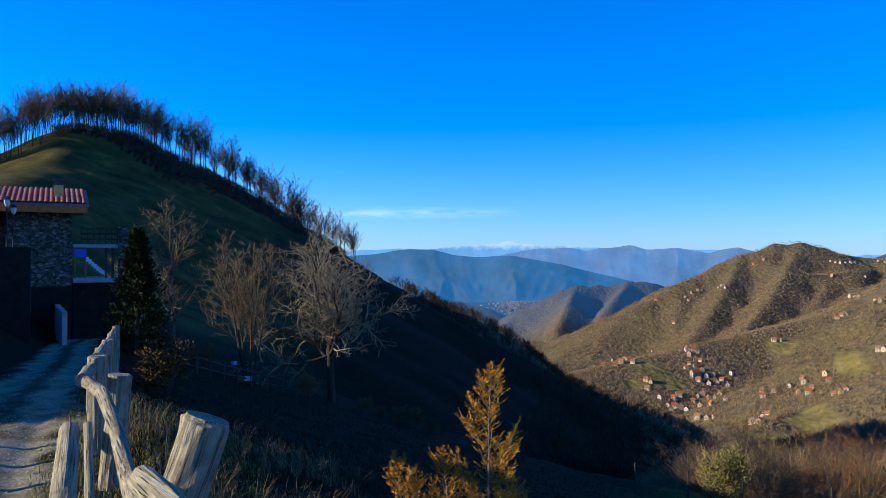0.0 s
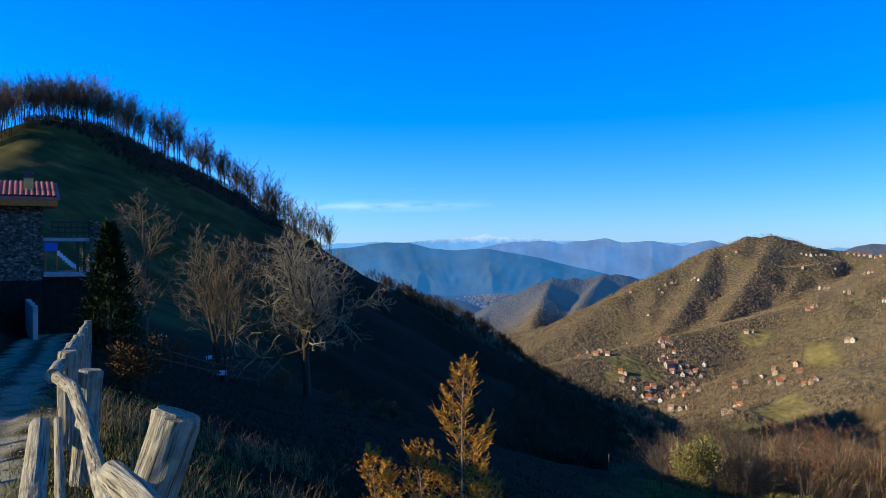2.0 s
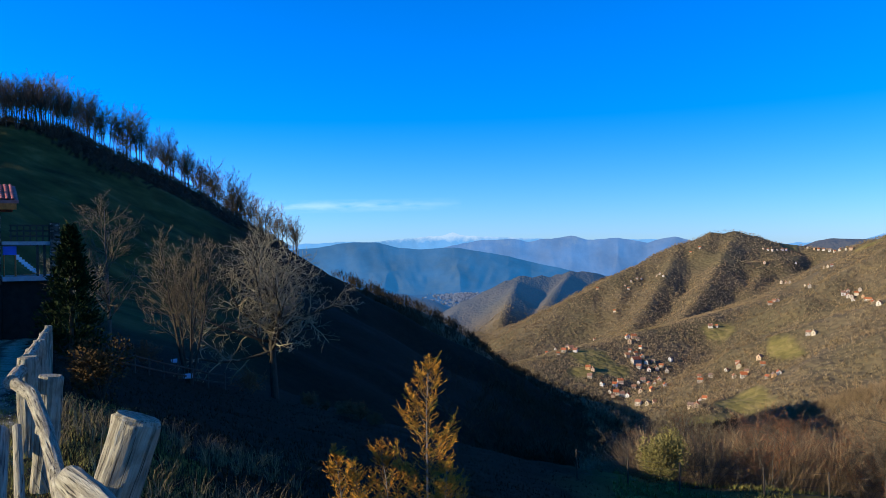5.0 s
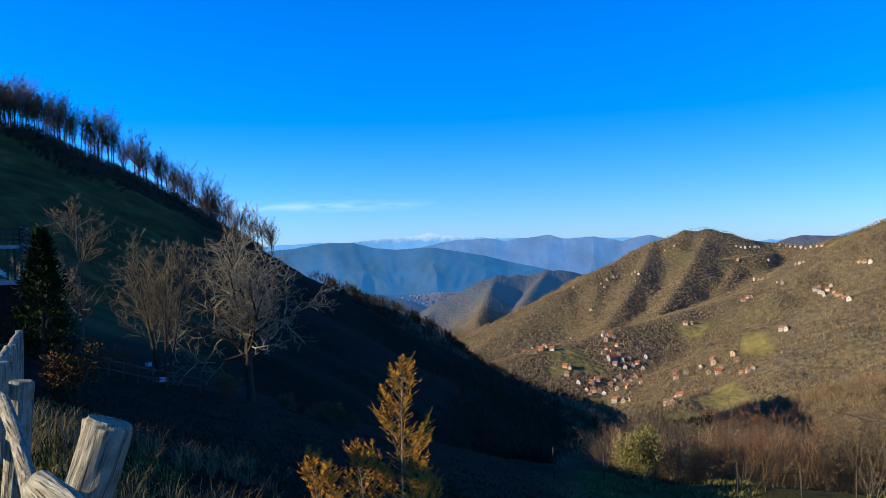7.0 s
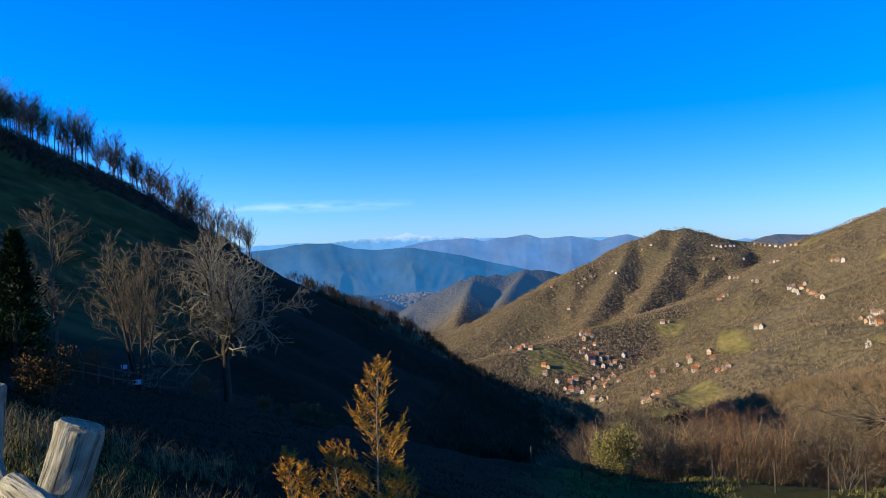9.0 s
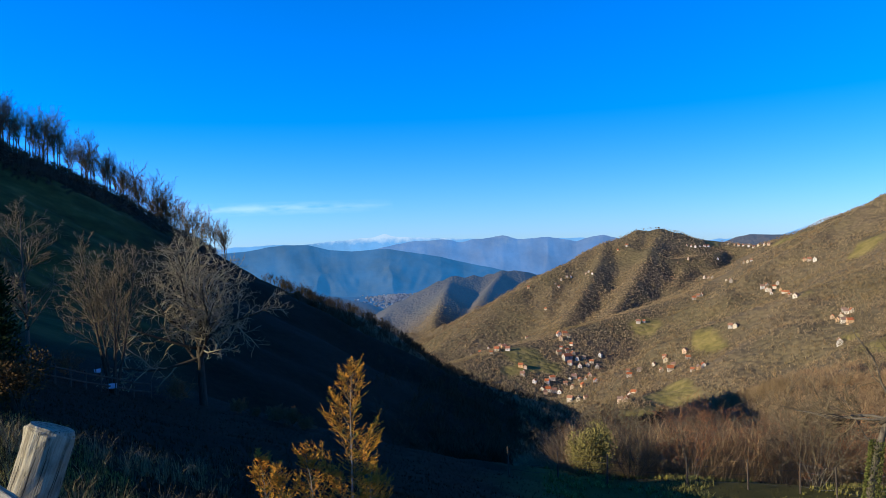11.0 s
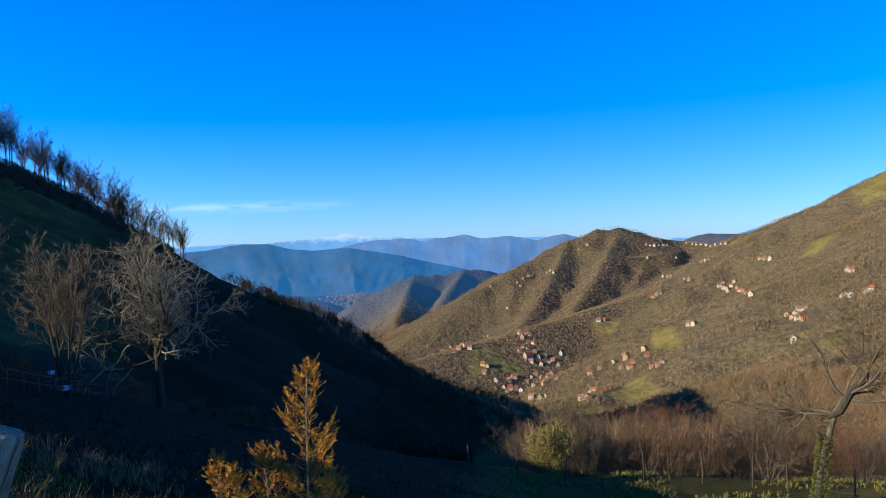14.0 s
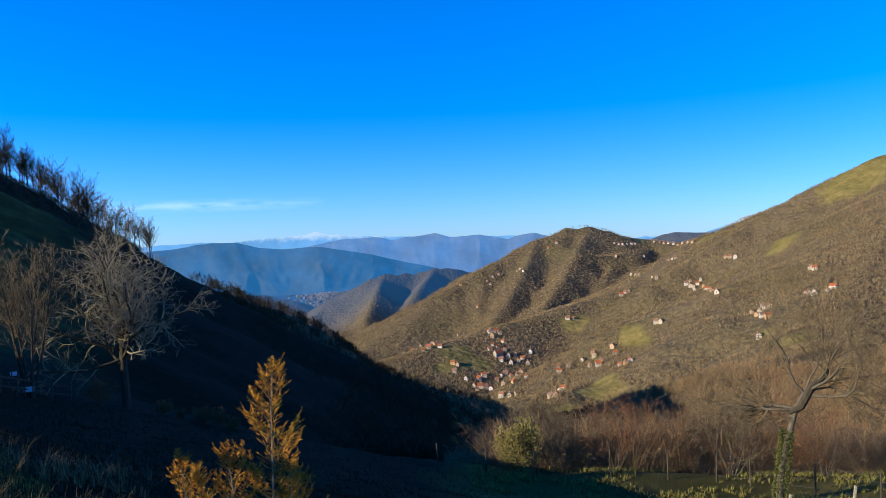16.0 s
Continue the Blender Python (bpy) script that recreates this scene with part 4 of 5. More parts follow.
def golden_conifer():
    rng = random.Random(9)
    base = spot(-3.05, 7.6, 0.05)
    ob = thing("young_conifer", Matrix.Translation(base), "young golden-green conifer with feathery sprays and a pale stem", "conifer")
    stem, twigs = Buf(), Buf()
    fronds, fresh = Buf(), Buf()
    top = 1.75 - 0.143 * 7.6 - base.z
    leaders = [(Vector((0, 0, 0)), Vector((0.02, 0.0, 1)), top, 0.015, 1.0), (Vector((-0.70, 0.1, 0)), Vector((-0.14, 0.02, 1)), top - 0.85, 0.008, 0.45),
               (Vector((-0.52, -0.1, 0)), Vector((-0.12, -0.03, 1)), top - 0.93, 0.008, 0.45), (Vector((-0.28, 0.0, 0)), Vector((-0.10, 0.05, 1)), top - 0.80, 0.009, 0.6),
               (Vector((0.16, 0, 0)), Vector((0.06, 0.05, 1)), top - 1.0, 0.009, 0.5)]
    for foot, lean, h, r, wide in leaders:
        pts = [foot + Vector((lean.x * h * u, lean.y * h * u, h * u)) + Vector((rng.gauss(0, 0.006), rng.gauss(0, 0.006), 0)) for u in (0, 0.2, 0.4, 0.6, 0.8, 0.93, 1)]
        stem.tube(pts, [r * k for k in (1, 0.85, 0.7, 0.5, 0.3, 0.16, 0.08)], 7)
        count = int(46 * h / 1.8)
        for i in range(count):
            u = 0.10 + 0.88 * (i + rng.random()) / count
            f = u * 6
            k = min(int(f), 5)
            us = (0, 0.2, 0.4, 0.6, 0.8, 0.93, 1)
            for k in range(6):
                if us[k] <= u <= us[k + 1]:
                    break
            p = pts[k].lerp(pts[k + 1], (u - us[k]) / (us[k + 1] - us[k]))
            a = rng.uniform(0, 6.283)
            rise = 0.55 + 0.9 * u
            d = Vector((math.cos(a), math.sin(a), rise)).normalized()
            length = (0.48 * (1 - u) ** 0.8 + 0.09) * rng.choice((0.55, 0.8, 1.0, 1.15)) * (0.5 + 0.5 * wide)
            q = p + d * length * 0.5 + Vector((0, 0, -0.02))
            e = q + (d + Vector((0, 0, 0.35))).normalized() * length * 0.5
            twigs.tube([p, q, e], [0.005, 0.0035, 0.002], 4, False)
            m = max(2, int(length / 0.09))
            for j in range(m):
                v = 0.25 + 0.75 * (j + 1) / m
                s = p.lerp(q, v * 2) if v < 0.5 else q.lerp(e, v * 2 - 1)
                for sgn in (-1, 1):
                    fd = (d * 0.8 + d.cross(Vector((0, 0, 1))).normalized() * sgn * rng.uniform(0.4, 1.0) + Vector((0, 0, rng.uniform(-0.1, 0.6)))).normalized()
                    frond(fronds if rng.random() < 0.65 + 0.3 * u else fresh, s, fd, length * rng.uniform(0.22, 0.42) + 0.03, rng, rng.random() * 0.6)
            frond(fronds, e, (e - q).normalized(), 0.10 + length * 0.2, rng)
        frond(fronds, pts[-1], Vector((0, 0, 1)), 0.10, rng)
    part("stem", stem, M_BARK_PALE, ob, "pale slender stem", True)
    part("branchwork", twigs, M_TWIG, ob)
    part("sprays", fronds, M_NEEDLE_GOLD, ob, "golden brown sprays")
    part("green_sprays", fresh, M_NEEDLE_GREEN, ob, "olive green sprays")


M_NEEDLE_GREEN = m_twig("olive_needles", (0.05, 0.06, 0.010), (0.20, 0.17, 0.025))
golden_conifer()


def dark_conifer():
    rng = random.Random(4)
    base = spot(20.9, 28)
    ob = thing("dark_conifer", Matrix.Translation(base), "dark green conical conifer beside the track", "conifer")
    stem, leaves = Buf(), Buf()
    h = 1.75 + 0.034 * 28 - base.z
    stem.tube([Vector((0, 0, 0)), Vector((0, 0, h * 0.6)), Vector((0.03, 0, h))], [0.09, 0.05, 0.01], 7)
    for i in range(520):
        u = (i + rng.random()) / 520
        z = h * (0.04 + 0.95 * u)
        r = 1.25 * (1 - u) ** 0.85 * rng.uniform(0.55, 1.1) + 0.05
        a = rng.uniform(0, 6.283)
        d = Vector((math.cos(a), math.sin(a), 0.35))
        for j in range(16):
            v = rng.uniform(0.3, 1.0)
            p = Vector((0, 0, z)) + d * r * v + Vector((rng.gauss(0, 0.05), rng.gauss(0, 0.05), rng.gauss(0, 0.05)))
            leaves.leaf(p, (d + Vector((rng.gauss(0, 0.5), rng.gauss(0, 0.5), rng.gauss(0.5, 0.5)))).normalized() * rng.uniform(0.10, 0.2), 0.03, rng)
    part("trunk", stem, M_BARK_DARK, ob)
    part("foliage", leaves, M_NEEDLE_DARK, ob)


dark_conifer()


def leafy_bush(name, p, w, h, mat, label, seed, count=1500, size=0.09, category="bush", group=""):
    rng = random.Random(seed)
    ob = thing(name, Matrix.Translation(p), label, category, group)
    wood, leaves = Buf(), Buf()
    lobes = [(Vector((rng.uniform(-0.5, 0.5) * w, rng.uniform(-0.5, 0.5) * w, h * rng.uniform(0.3, 0.75))), rng.uniform(0.25, 0.45)) for _ in range(9)]
    for c, r in lobes:
        wood.tube([Vector((0, 0, 0)), c * 0.5 + Vector((0, 0, 0.05)), c], [0.03, 0.02, 0.008], 4, False)
    for i in range(count):
        c, r = lobes[rng.randrange(len(lobes))]
        d = Vector((rng.gauss(0, 1), rng.gauss(0, 1), rng.gauss(0, 1))).normalized()
        q = c + Vector((d.x * r * w, d.y * r * w, d.z * r * h)) * rng.random() ** 0.4
        leaves.leaf(q, (d + Vector((rng.gauss(0, 0.6), rng.gauss(0, 0.6), 0.4))).normalized() * size * rng.uniform(0.6, 1.3), size * 0.3, rng)
    part("stem", wood, M_BARK_DARK, ob)
    part("leaves", leaves, mat, ob)
    return ob


leafy_bush("bronze_bush", spot(19.1, 17), 0.80, 1.25, M_LEAF_BRONZE, "bronze-leaved bush on the bank below the fence", 14, 1900, 0.075)
leafy_bush("bronze_bush", spot(20.0, 19), 0.5, 0.8, M_LEAF_BRONZE, "small bronze-leaved bush beside the dark conifer", 15, 1200, 0.085)

# ---- stone house at the end of the track ----

HOUSE_AZ, HOUSE_D = 24.9, 50.0
HOUSE_Z = -0.30


def house_frame(az, d, z, turn):
    p = heading(az) * d
    return Matrix.Translation((p.x, p.y, z)) @ Matrix.Rotation(radians(turn), 4, "Z")


M_ROOF = m_plain("red_roof_tile", (0.42, 0.13, 0.10), 0.35, 3.0, 0.75)
M_TIMBER = m_plain("stained_timber", (0.60, 0.15, 0.02), 0.35, 5.0, 0.7)
M_DARKWOOD = m_plain("dark_timber", (0.06, 0.045, 0.03), 0.35, 5.0, 0.8)
M_CHIMNEY = m_plain("ochre_render", (0.55, 0.38, 0.12), 0.2, 4.0, 0.9)
M_CONCRETE = m_plain("grey_concrete", (0.38, 0.37, 0.35), 0.25, 2.0, 0.9)
M_METAL = m_plain("dark_metal", (0.05, 0.05, 0.055), 0.3, 8.0, 0.45, 0.8)
M_WHITE = m_plain("white_plastic", (0.75, 0.76, 0.78), 0.1, 4.0, 0.5)
M_BLUE = m_plain("blue_plastic", (0.03, 0.12, 0.55), 0.2, 4.0, 0.5)
M_ORANGE = m_plain("orange_plastic", (0.60, 0.16, 0.04), 0.2, 4.0, 0.5)
M_PANE = Mat("window_glass", 0.06, 0.6).done((0.02, 0.03, 0.04))


def stone_house():
    m = house_frame(HOUSE_AZ, HOUSE_D, HOUSE_Z, 26)
    ob = thing("stone_house", m, "stone house with a red tiled roof and timber eaves", "house")
    # local x to the right along the front, y away from the track; the front's right corner is the origin
    for lo, hi in (((-3.3, 0, -3.2), (0, 0.45, 5.0)), ((-0.45, 0.45, -3.2), (0, 7.5, 5.0)), ((-9.0, 7.1, -3.2), (-0.45, 7.5, 5.0)),
                   ((-9.0, 1.9, -3.2), (-3.3, 2.3, 5.0)), ((-9.4, 1.9, -3.2), (-9.0, 7.5, 5.0))):
        w = Buf()
        w.box(lo, hi)
        part("wall", w, M_STONE, ob, "rough stone wall")
    # added thin near-black box, standing in for shade low on the front wall
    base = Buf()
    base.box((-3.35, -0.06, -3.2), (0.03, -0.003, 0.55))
    part("plinth", base, M_STONE_SHADED, ob, "stone base, near-black to stand for the shade on it")
    roof = Buf()
    roof.box((-10.2, -0.93, 4.66), (0.75, -0.80, 4.995))
    part("fascia", roof, M_TIMBER, ob, "orange-brown timber fascia")
    eave = Buf()
    pitch = 0.24
    for k in range(11):
        x = -9.9 + k * 1.04
        eave.box((x, -0.75, 4.82), (x + 0.12, 0.0, 4.98))
    part("rafters", eave, M_TIMBER, ob)
    slab = Buf()
    y0, y1, z0 = -0.95, 3.9, 5.16
    b = len(slab.v)
    z1 = z0 + (y1 - y0) * pitch
    yb = 2 * y1 - y0
    for x in (-10.3, 0.85):
        slab.v += [Vector((x, y0, z0)), Vector((x, y1, z1)), Vector((x, yb, z0)), Vector((x, yb, z0 - 0.16)), Vector((x, y1, z1 - 0.16)), Vector((x, y0, z0 - 0.16))]
    slab.f += [(0, 1, 7, 6), (1, 2, 8, 7), (2, 3, 9, 8), (3, 4, 10, 9), (4, 5, 11, 10), (5, 0, 6, 11), (0, 5, 4, 1), (1, 4, 3, 2), (6, 7, 10, 11), (7, 8, 9, 10)]
    deck = part("roof", slab, M_ROOF, ob, "red tiled roof")
    row = Buf()
    length = math.hypot(y1 - y0, z1 - z0)
    seg = 7
    for s in range(seg):
        t0, t1 = s / seg, (s + 1) / seg
        for sgn in range(8):
            a0 = math.pi * sgn / 8
            a1 = math.pi * (sgn + 1) / 8
            vs = []
            for t, a, rr in ((t0, a0, 0.115), (t1, a0, 0.10), (t1, a1, 0.10), (t0, a1, 0.115)):
                vs.append(Vector((math.cos(a) * rr, (y1 - y0) * t, (z1 - z0) * t + math.sin(a) * rr * 0.9 + (0.02 if t == t0 else 0))))
            n = len(row.v)
            row.v += vs
            row.f.append((n, n + 3, n + 2, n + 1))
    tile = row.mesh("tile_row", M_ROOF, True)
    for k in range(40):
        o = new("tile", tile)
        o.parent = deck
        o.location = (-10.1 + k * 0.274, y0 - 0.02, z0 + 0.005)
    ch = Buf()
    ch.box((-0.95, 1.0, 5.2), (-0.45, 1.5, 6.35))
    chim = part("chimney", ch, M_CHIMNEY, ob, "ochre rendered chimney with a dark cap")
    cap = Buf()
    cap.box((-1.0, 0.95, 6.35), (-0.4, 1.55, 6.43))
    cap.box((-0.9, 1.05, 6.43), (-0.5, 1.45, 6.66))
    cap.box((-1.0, 0.95, 6.66), (-0.4, 1.55, 6.76))
    part("chimney_cap", cap, M_METAL, chim)
    # porch at the left of the front
    for x in (-3.7, -4.9, -6.4):
        p = Buf()
        p.box((x - 0.09, 0.2, 2.3), (x + 0.09, 0.38, 4.85))
        part("porch_post", p, M_DARKWOOD, ob)
    r = Buf()
    r.box((-8.8, 0.2, 3.2), (-3.35, 0.3, 3.32))
    r.box((-8.8, 0.2, 2.35), (-3.35, 0.3, 2.45))
    for k in range(22):
        r.box((-8.7 + k * 0.245, 0.22, 2.45), (-8.65 + k * 0.245, 0.28, 3.2))
    part("porch_rail", r, M_DARKWOOD, ob)
    f = Buf()
    f.box((-9.0, 0.05, 2.05), (-3.3, 1.9, 2.3))
    part("porch_floor", f, M_CONCRETE, ob)
    win = Buf()
    win.box((-7.2, 1.86, 2.6), (-5.9, 1.9, 4.3))
    wf = part("window", win, M_DARKWOOD, ob)
    pane = Buf()
    pane.box((-7.1, 1.84, 2.7), (-6.6, 1.855, 4.2))
    pane.box((-6.5, 1.84, 2.7), (-6.0, 1.855, 4.2))
    part("pane", pane, M_PANE, wf)


stone_house()


def terrace():
    m = house_frame(HOUSE_AZ, HOUSE_D, HOUSE_Z, 26)
    ob = thing("terrace", m, "two-level terrace with stone pillar, slab and dark railing beside the house", "terrace")
    s = Buf()
    s.box((0.05, 0.3, 2.75), (3.0, 4.5, 2.95))
    part("upper_slab", s, M_CONCRETE, ob, "grey concrete slab")
    s = Buf()
    s.box((0.05, -0.2, 0.75), (3.2, 4.5, 1.0))
    part("lower_slab", s, M_CONCRETE, ob)
    # terrace base, also coloured for the shade it lies in
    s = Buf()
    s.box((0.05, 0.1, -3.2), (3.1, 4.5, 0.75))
    part("base", s, M_STONE_SHADED, ob, "stone base, near-black to stand for the shade on it")
    s = Buf()
    s.box((2.45, 0.1, 1.0), (2.95, 0.6, 4.0))
    part("pillar", s, M_STONE, ob, "square stone pillar")
    for x in (1.75, 2.1):
        s = Buf()
        s.box((x, 0.4, 1.0), (x + 0.13, 0.53, 2.75))
        part("post", s, M_DARKWOOD, ob)
    for z in (3.2, 3.5, 3.8):
        r = Buf()
        r.box((0.4, 0.35, z), (2.45, 0.41, z + 0.09))
        part("handrail", r, M_DARKWOOD, ob, "dark timber rail")
    for k in range(7):
        r = Buf()
        r.box((0.45 + k * 0.32, 0.30, 2.95), (0.53 + k * 0.32, 0.345, 3.85))
        part("baluster", r, M_DARKWOOD, ob, "dark timber baluster")


terrace()


def play_slide():
    m = house_frame(HOUSE_AZ, HOUSE_D, HOUSE_Z, 26) @ Matrix.Translation((0.6, 0.5, 1.0))
    ob = thing("play_slide", m, "white children's slide with an orange and blue frame on the terrace", "slide")
    c = Buf()
    n = 8
    for i in range(n):
        t0, t1 = i / n, (i + 1) / n
        p0 = (0.15 + 1.1 * t0, 0.95 * (1 - t0) ** 1.2 + 0.12)
        p1 = (0.15 + 1.1 * t1, 0.95 * (1 - t1) ** 1.2 + 0.12)
        for y in (0.0, 0.42):
            c.box((p0[0], y, min(p0[1], p1[1])), (p1[0] + 0.02, y + 0.05, max(p0[1], p1[1]) + 0.14))
        c.box((p0[0], 0.04, min(p0[1], p1[1])), (p1[0], 0.44, max(p0[1], p1[1]) + 0.03))
    part("chute", c, M_WHITE, ob, "white chute")
    f = Buf()
    for x in (-0.45, 0.12):
        for y in (0.0, 0.42):
            f.tube([Vector((x, y, 0)), Vector((x, y, 1.2))], [0.04, 0.04], 8)
    part("frame", f, M_ORANGE, ob, "orange frame")
    b = Buf()
    b.box((-0.5, -0.02, 1.2), (0.17, 0.5, 1.68))
    part("hood", b, M_BLUE, ob, "blue hood")


play_slide()


def lamp_post(x, y, h, seed):
    m = house_frame(HOUSE_AZ, HOUSE_D, HOUSE_Z, 26) @ Matrix.Translation((x, y, 2.3 - HOUSE_Z - 0.3))
    ob = thing("garden_lamp", m, "old-style lantern on a dark metal post by the porch", "lamp", "garden lamps")
    p = Buf()
    p.tube([Vector((0, 0, -0.6)), Vector((0, 0, 0.1)), Vector((0, 0, 0.12)), Vector((0, 0, h))], [0.09, 0.09, 0.045, 0.035], 8)
    part("post", p, M_METAL, ob)
    g = Buf()
    g.tube([Vector((0, 0, h)), Vector((0, 0, h + 0.08)), Vector((0, 0, h + 0.34)), Vector((0, 0, h + 0.38))], [0.05, 0.11, 0.16, 0.10], 6)
    lantern = part("lantern", g, M_FROST, ob, "frosted glass lantern")
    c = Buf()
    c.tube([Vector((0, 0, h + 0.38)), Vector((0, 0, h + 0.42)), Vector((0, 0, h + 0.56))], [0.20, 0.17, 0.02], 6)
    part("cap", c, M_METAL, lantern)


M_FROST = m_plain("frosted_glass", (0.6, 0.62, 0.6), 0.1, 4.0, 0.3)
lamp_post(-3.2, -1.3, 2.6, 1)
lamp_post(-2.9, -1.0, 2.2, 2)


def stone_retaining(name, az0, d0, az1, d1, top, thick, label, mat):
    a, b = heading(az0) * d0, heading(az1) * d1
    a, b = Vector((a.x, a.y, 0)), Vector((b.x, b.y, 0))
    d = b - a
    m = Matrix.Translation(a) @ Matrix.Rotation(math.atan2(d.y, d.x), 4, "Z")
    ob = thing(name, m, label, "wall")
    w = Buf()
    n = 10
    for i in range(n):
        x0, x1 = d.length * i / n, d.length * (i + 1) / n
        w.box((x0, 0, -4.5), (x1, thick, top + 0.05 * math.sin(i * 2.4)))
    part("stones", w, mat, ob)
    return ob


# this wall's near-black tone is painted shade
stone_retaining("retaining_wall", 36.0, 37.6, 27.3, 37, 2.25, 0.5, "stone retaining wall below the house porch, shade put into its colour", M_STONE_SHADED)
stone_retaining("track_wall", 25.9, 50, 25.45, 42, -0.75, 0.22, "low pale stone wall at the track's edge", M_CONCRETE)

# ---- things on the meadow's far edge ----


M_BOARD = m_plain("grey_white_board", (0.40, 0.43, 0.48), 0.2, 4.0, 0.5)


def sign_board(p, turn, label):
    ob = thing("sign_board", Matrix.Translation(p) @ Matrix.Rotation(turn, 4, "Z"), label, "board", "white boards on the meadow")
    b = part_bm("board", bevelled([((-0.22, -0.02, 0.35), (0.22, 0.02, 0.62))], 0.008), M_BOARD, ob, "white board")
    b.rotation_euler = (radians(-35), 0, 0)
    for x in (-0.17, 0.17):
        t = Buf()
        t.tube([Vector((x, 0.15, -0.2)), Vector((x, 0.2, 0.75))], [0.03, 0.03], 6)
        part("leg", t, M_DARKWOOD, ob)


sign_board(spot(13.72, 41), radians(14), "white board on short legs beside the meadow fence")
sign_board(spot(14.45, 53), radians(40), "white board leaning among the trees")


def meadow_fence():
    pts = [(19.0, 36), (18.0, 37), (17.1, 38), (16.2, 39), (15.3, 40), (14.4, 41), (13.4, 41.5), (12.4, 42), (11.3, 42.5)]
    ob = thing("meadow_fence", Matrix.Translation((0, 0, 0)), "low weathered timber fence along the meadow's edge", "fence")
    tops = []
    for az, d in pts:
        p = spot(az, d)
        b = Buf()
        b.tube([p - Vector((0, 0, 0.2)), p + Vector((0, 0, 0.95))], [0.06, 0.055], 7)
        part("post", b, M_DARKWOOD, ob)
        tops.append(p)
    for a, b in zip(tops, tops[1:]):
        for z in (0.4, 0.8):
            r = Buf()
            r.tube([a + Vector((0, 0, z)), b + Vector((0, 0, z))], [0.045, 0.045], 6)
            part("rail", r, M_DARKWOOD, ob)


meadow_fence()

# ---- lower right: shrubs, fence and the old tree beyond the meadow ----


def hedge_woods():
    rng = random.Random(55)
    kinds = []
    looks = [(M_TWIG_BROWN, "brown"), (M_TWIG_RED, "russet"), (M_TWIG, "grey"), (M_TWIG_BROWN, "brown"), (M_TWIG_RED, "russet"), (M_TWIG_DARK, "dark")]
    for k, (mat, word) in enumerate(looks):
        kinds.append(winter_tree("bare_shrub", Matrix.Translation((0, 0, -900)), 6.0, SHRUB, M_BARK, mat,
                                 "bushy %s leafless shrub on the slope below the meadow" % word, 300 + k, stems=7, girth=0.011, lean=0.5, first=0.62,
                                 group="leafless shrubs below the meadow"))
    n = 0
    for i in range(260):
        az = rng.uniform(-44, -16.5)
        d = 37 + 75 * rng.random() ** 1.3
        p = heading(az) * d
        q, a = track_coords(np.array([p.x]), np.array([p.y]))
        if q[0] - 1.7 < brow_line(p.x) + 0.6:
            continue
        z = height_at(p.x, p.y)
        size = rng.uniform(0.55, 1.0) * (0.75 + (d - 37) / 80)
        m = at_pose(Vector((p.x, p.y, z - 0.1)), rng.uniform(0, 6.28), 0.0, size)
        if n < len(kinds):
            kinds[n].matrix_basis = m
        else:
            copy_thing(kinds[rng.randrange(len(kinds))], m)
        n += 1


hedge_woods()


def at_rise(az, rise, d):
    """A crown's top by bearing, rise and distance: the ground under it and the height."""
    p = spot(az, d)
    return p, EYE + rise * d - p.z


for az, rise, d, mat, bark, stems, lean, label, seed in (
        (-20.4, -0.205, 60, M_TWIG_RED, M_BARK_PALE, 3, 0.12, "young birch with a pale stem and russet twigs", 401),
        (-21.6, -0.212, 56, M_TWIG_RED, M_BARK_PALE, 3, 0.12, "young birch with a pale stem and russet twigs", 402),
        (-22.8, -0.222, 54, M_TWIG, M_BARK_PALE, 4, 0.16, "birch clump with several pale stems", 403),
        (-21.9, -0.230, 52, M_TWIG_PALE, M_BARK_PALE, 3, 0.14, "birch clump with several pale stems", 404),
        (-17.9, -0.222, 75, M_TWIG_RED, M_BARK, 3, 0.2, "russet-twigged young birch at the edge of the shade", 405)):
    p, h = at_rise(az, rise, d)
    winter_tree("birch", at_pose(p, seed), h, dict(UPRIGHT, kids=(17, 7, 5)), bark, mat, label, seed, stems=stems, girth=0.014, lean=lean, first=0.95, group="birches below the meadow")
for az, rise, d, mat, stems, lean, first, label, seed in (
        (-24.9, -0.205, 58, M_TWIG, 12, 0.75, 0.55, "rounded leafless shrub with dense brown twigs", 411),
        (-26.6, -0.240, 46, M_TWIG_DARK, 5, 0.5, 0.6, "dark spreading leafless tree beyond the wire fence", 412),
        (-29.5, -0.225, 50, M_TWIG_PALE, 6, 0.6, 0.6, "grey spreading leafless tree beyond the wire fence", 413),
        (-31.5, -0.215, 60, M_TWIG, 6, 0.6, 0.6, "brown spreading leafless tree beyond the wire fence", 414)):
    p, h = at_rise(az, rise, d)
    winter_tree("bare_tree", at_pose(p, seed), h, dict(SHRUB, kids=(9, 7, 4)), M_BARK, mat, label, seed, stems=stems, girth=0.012, lean=lean, first=first)
p, h = at_rise(-18.95, -0.218, 36)
leafy_bush("ivy_clad_tree", p, 1.7, h, m_twig("olive_ivy", (0.14, 0.115, 0.035), (0.23, 0.19, 0.06)), "small tree smothered in olive-coloured ivy", 90, 9000, 0.10, "tree")


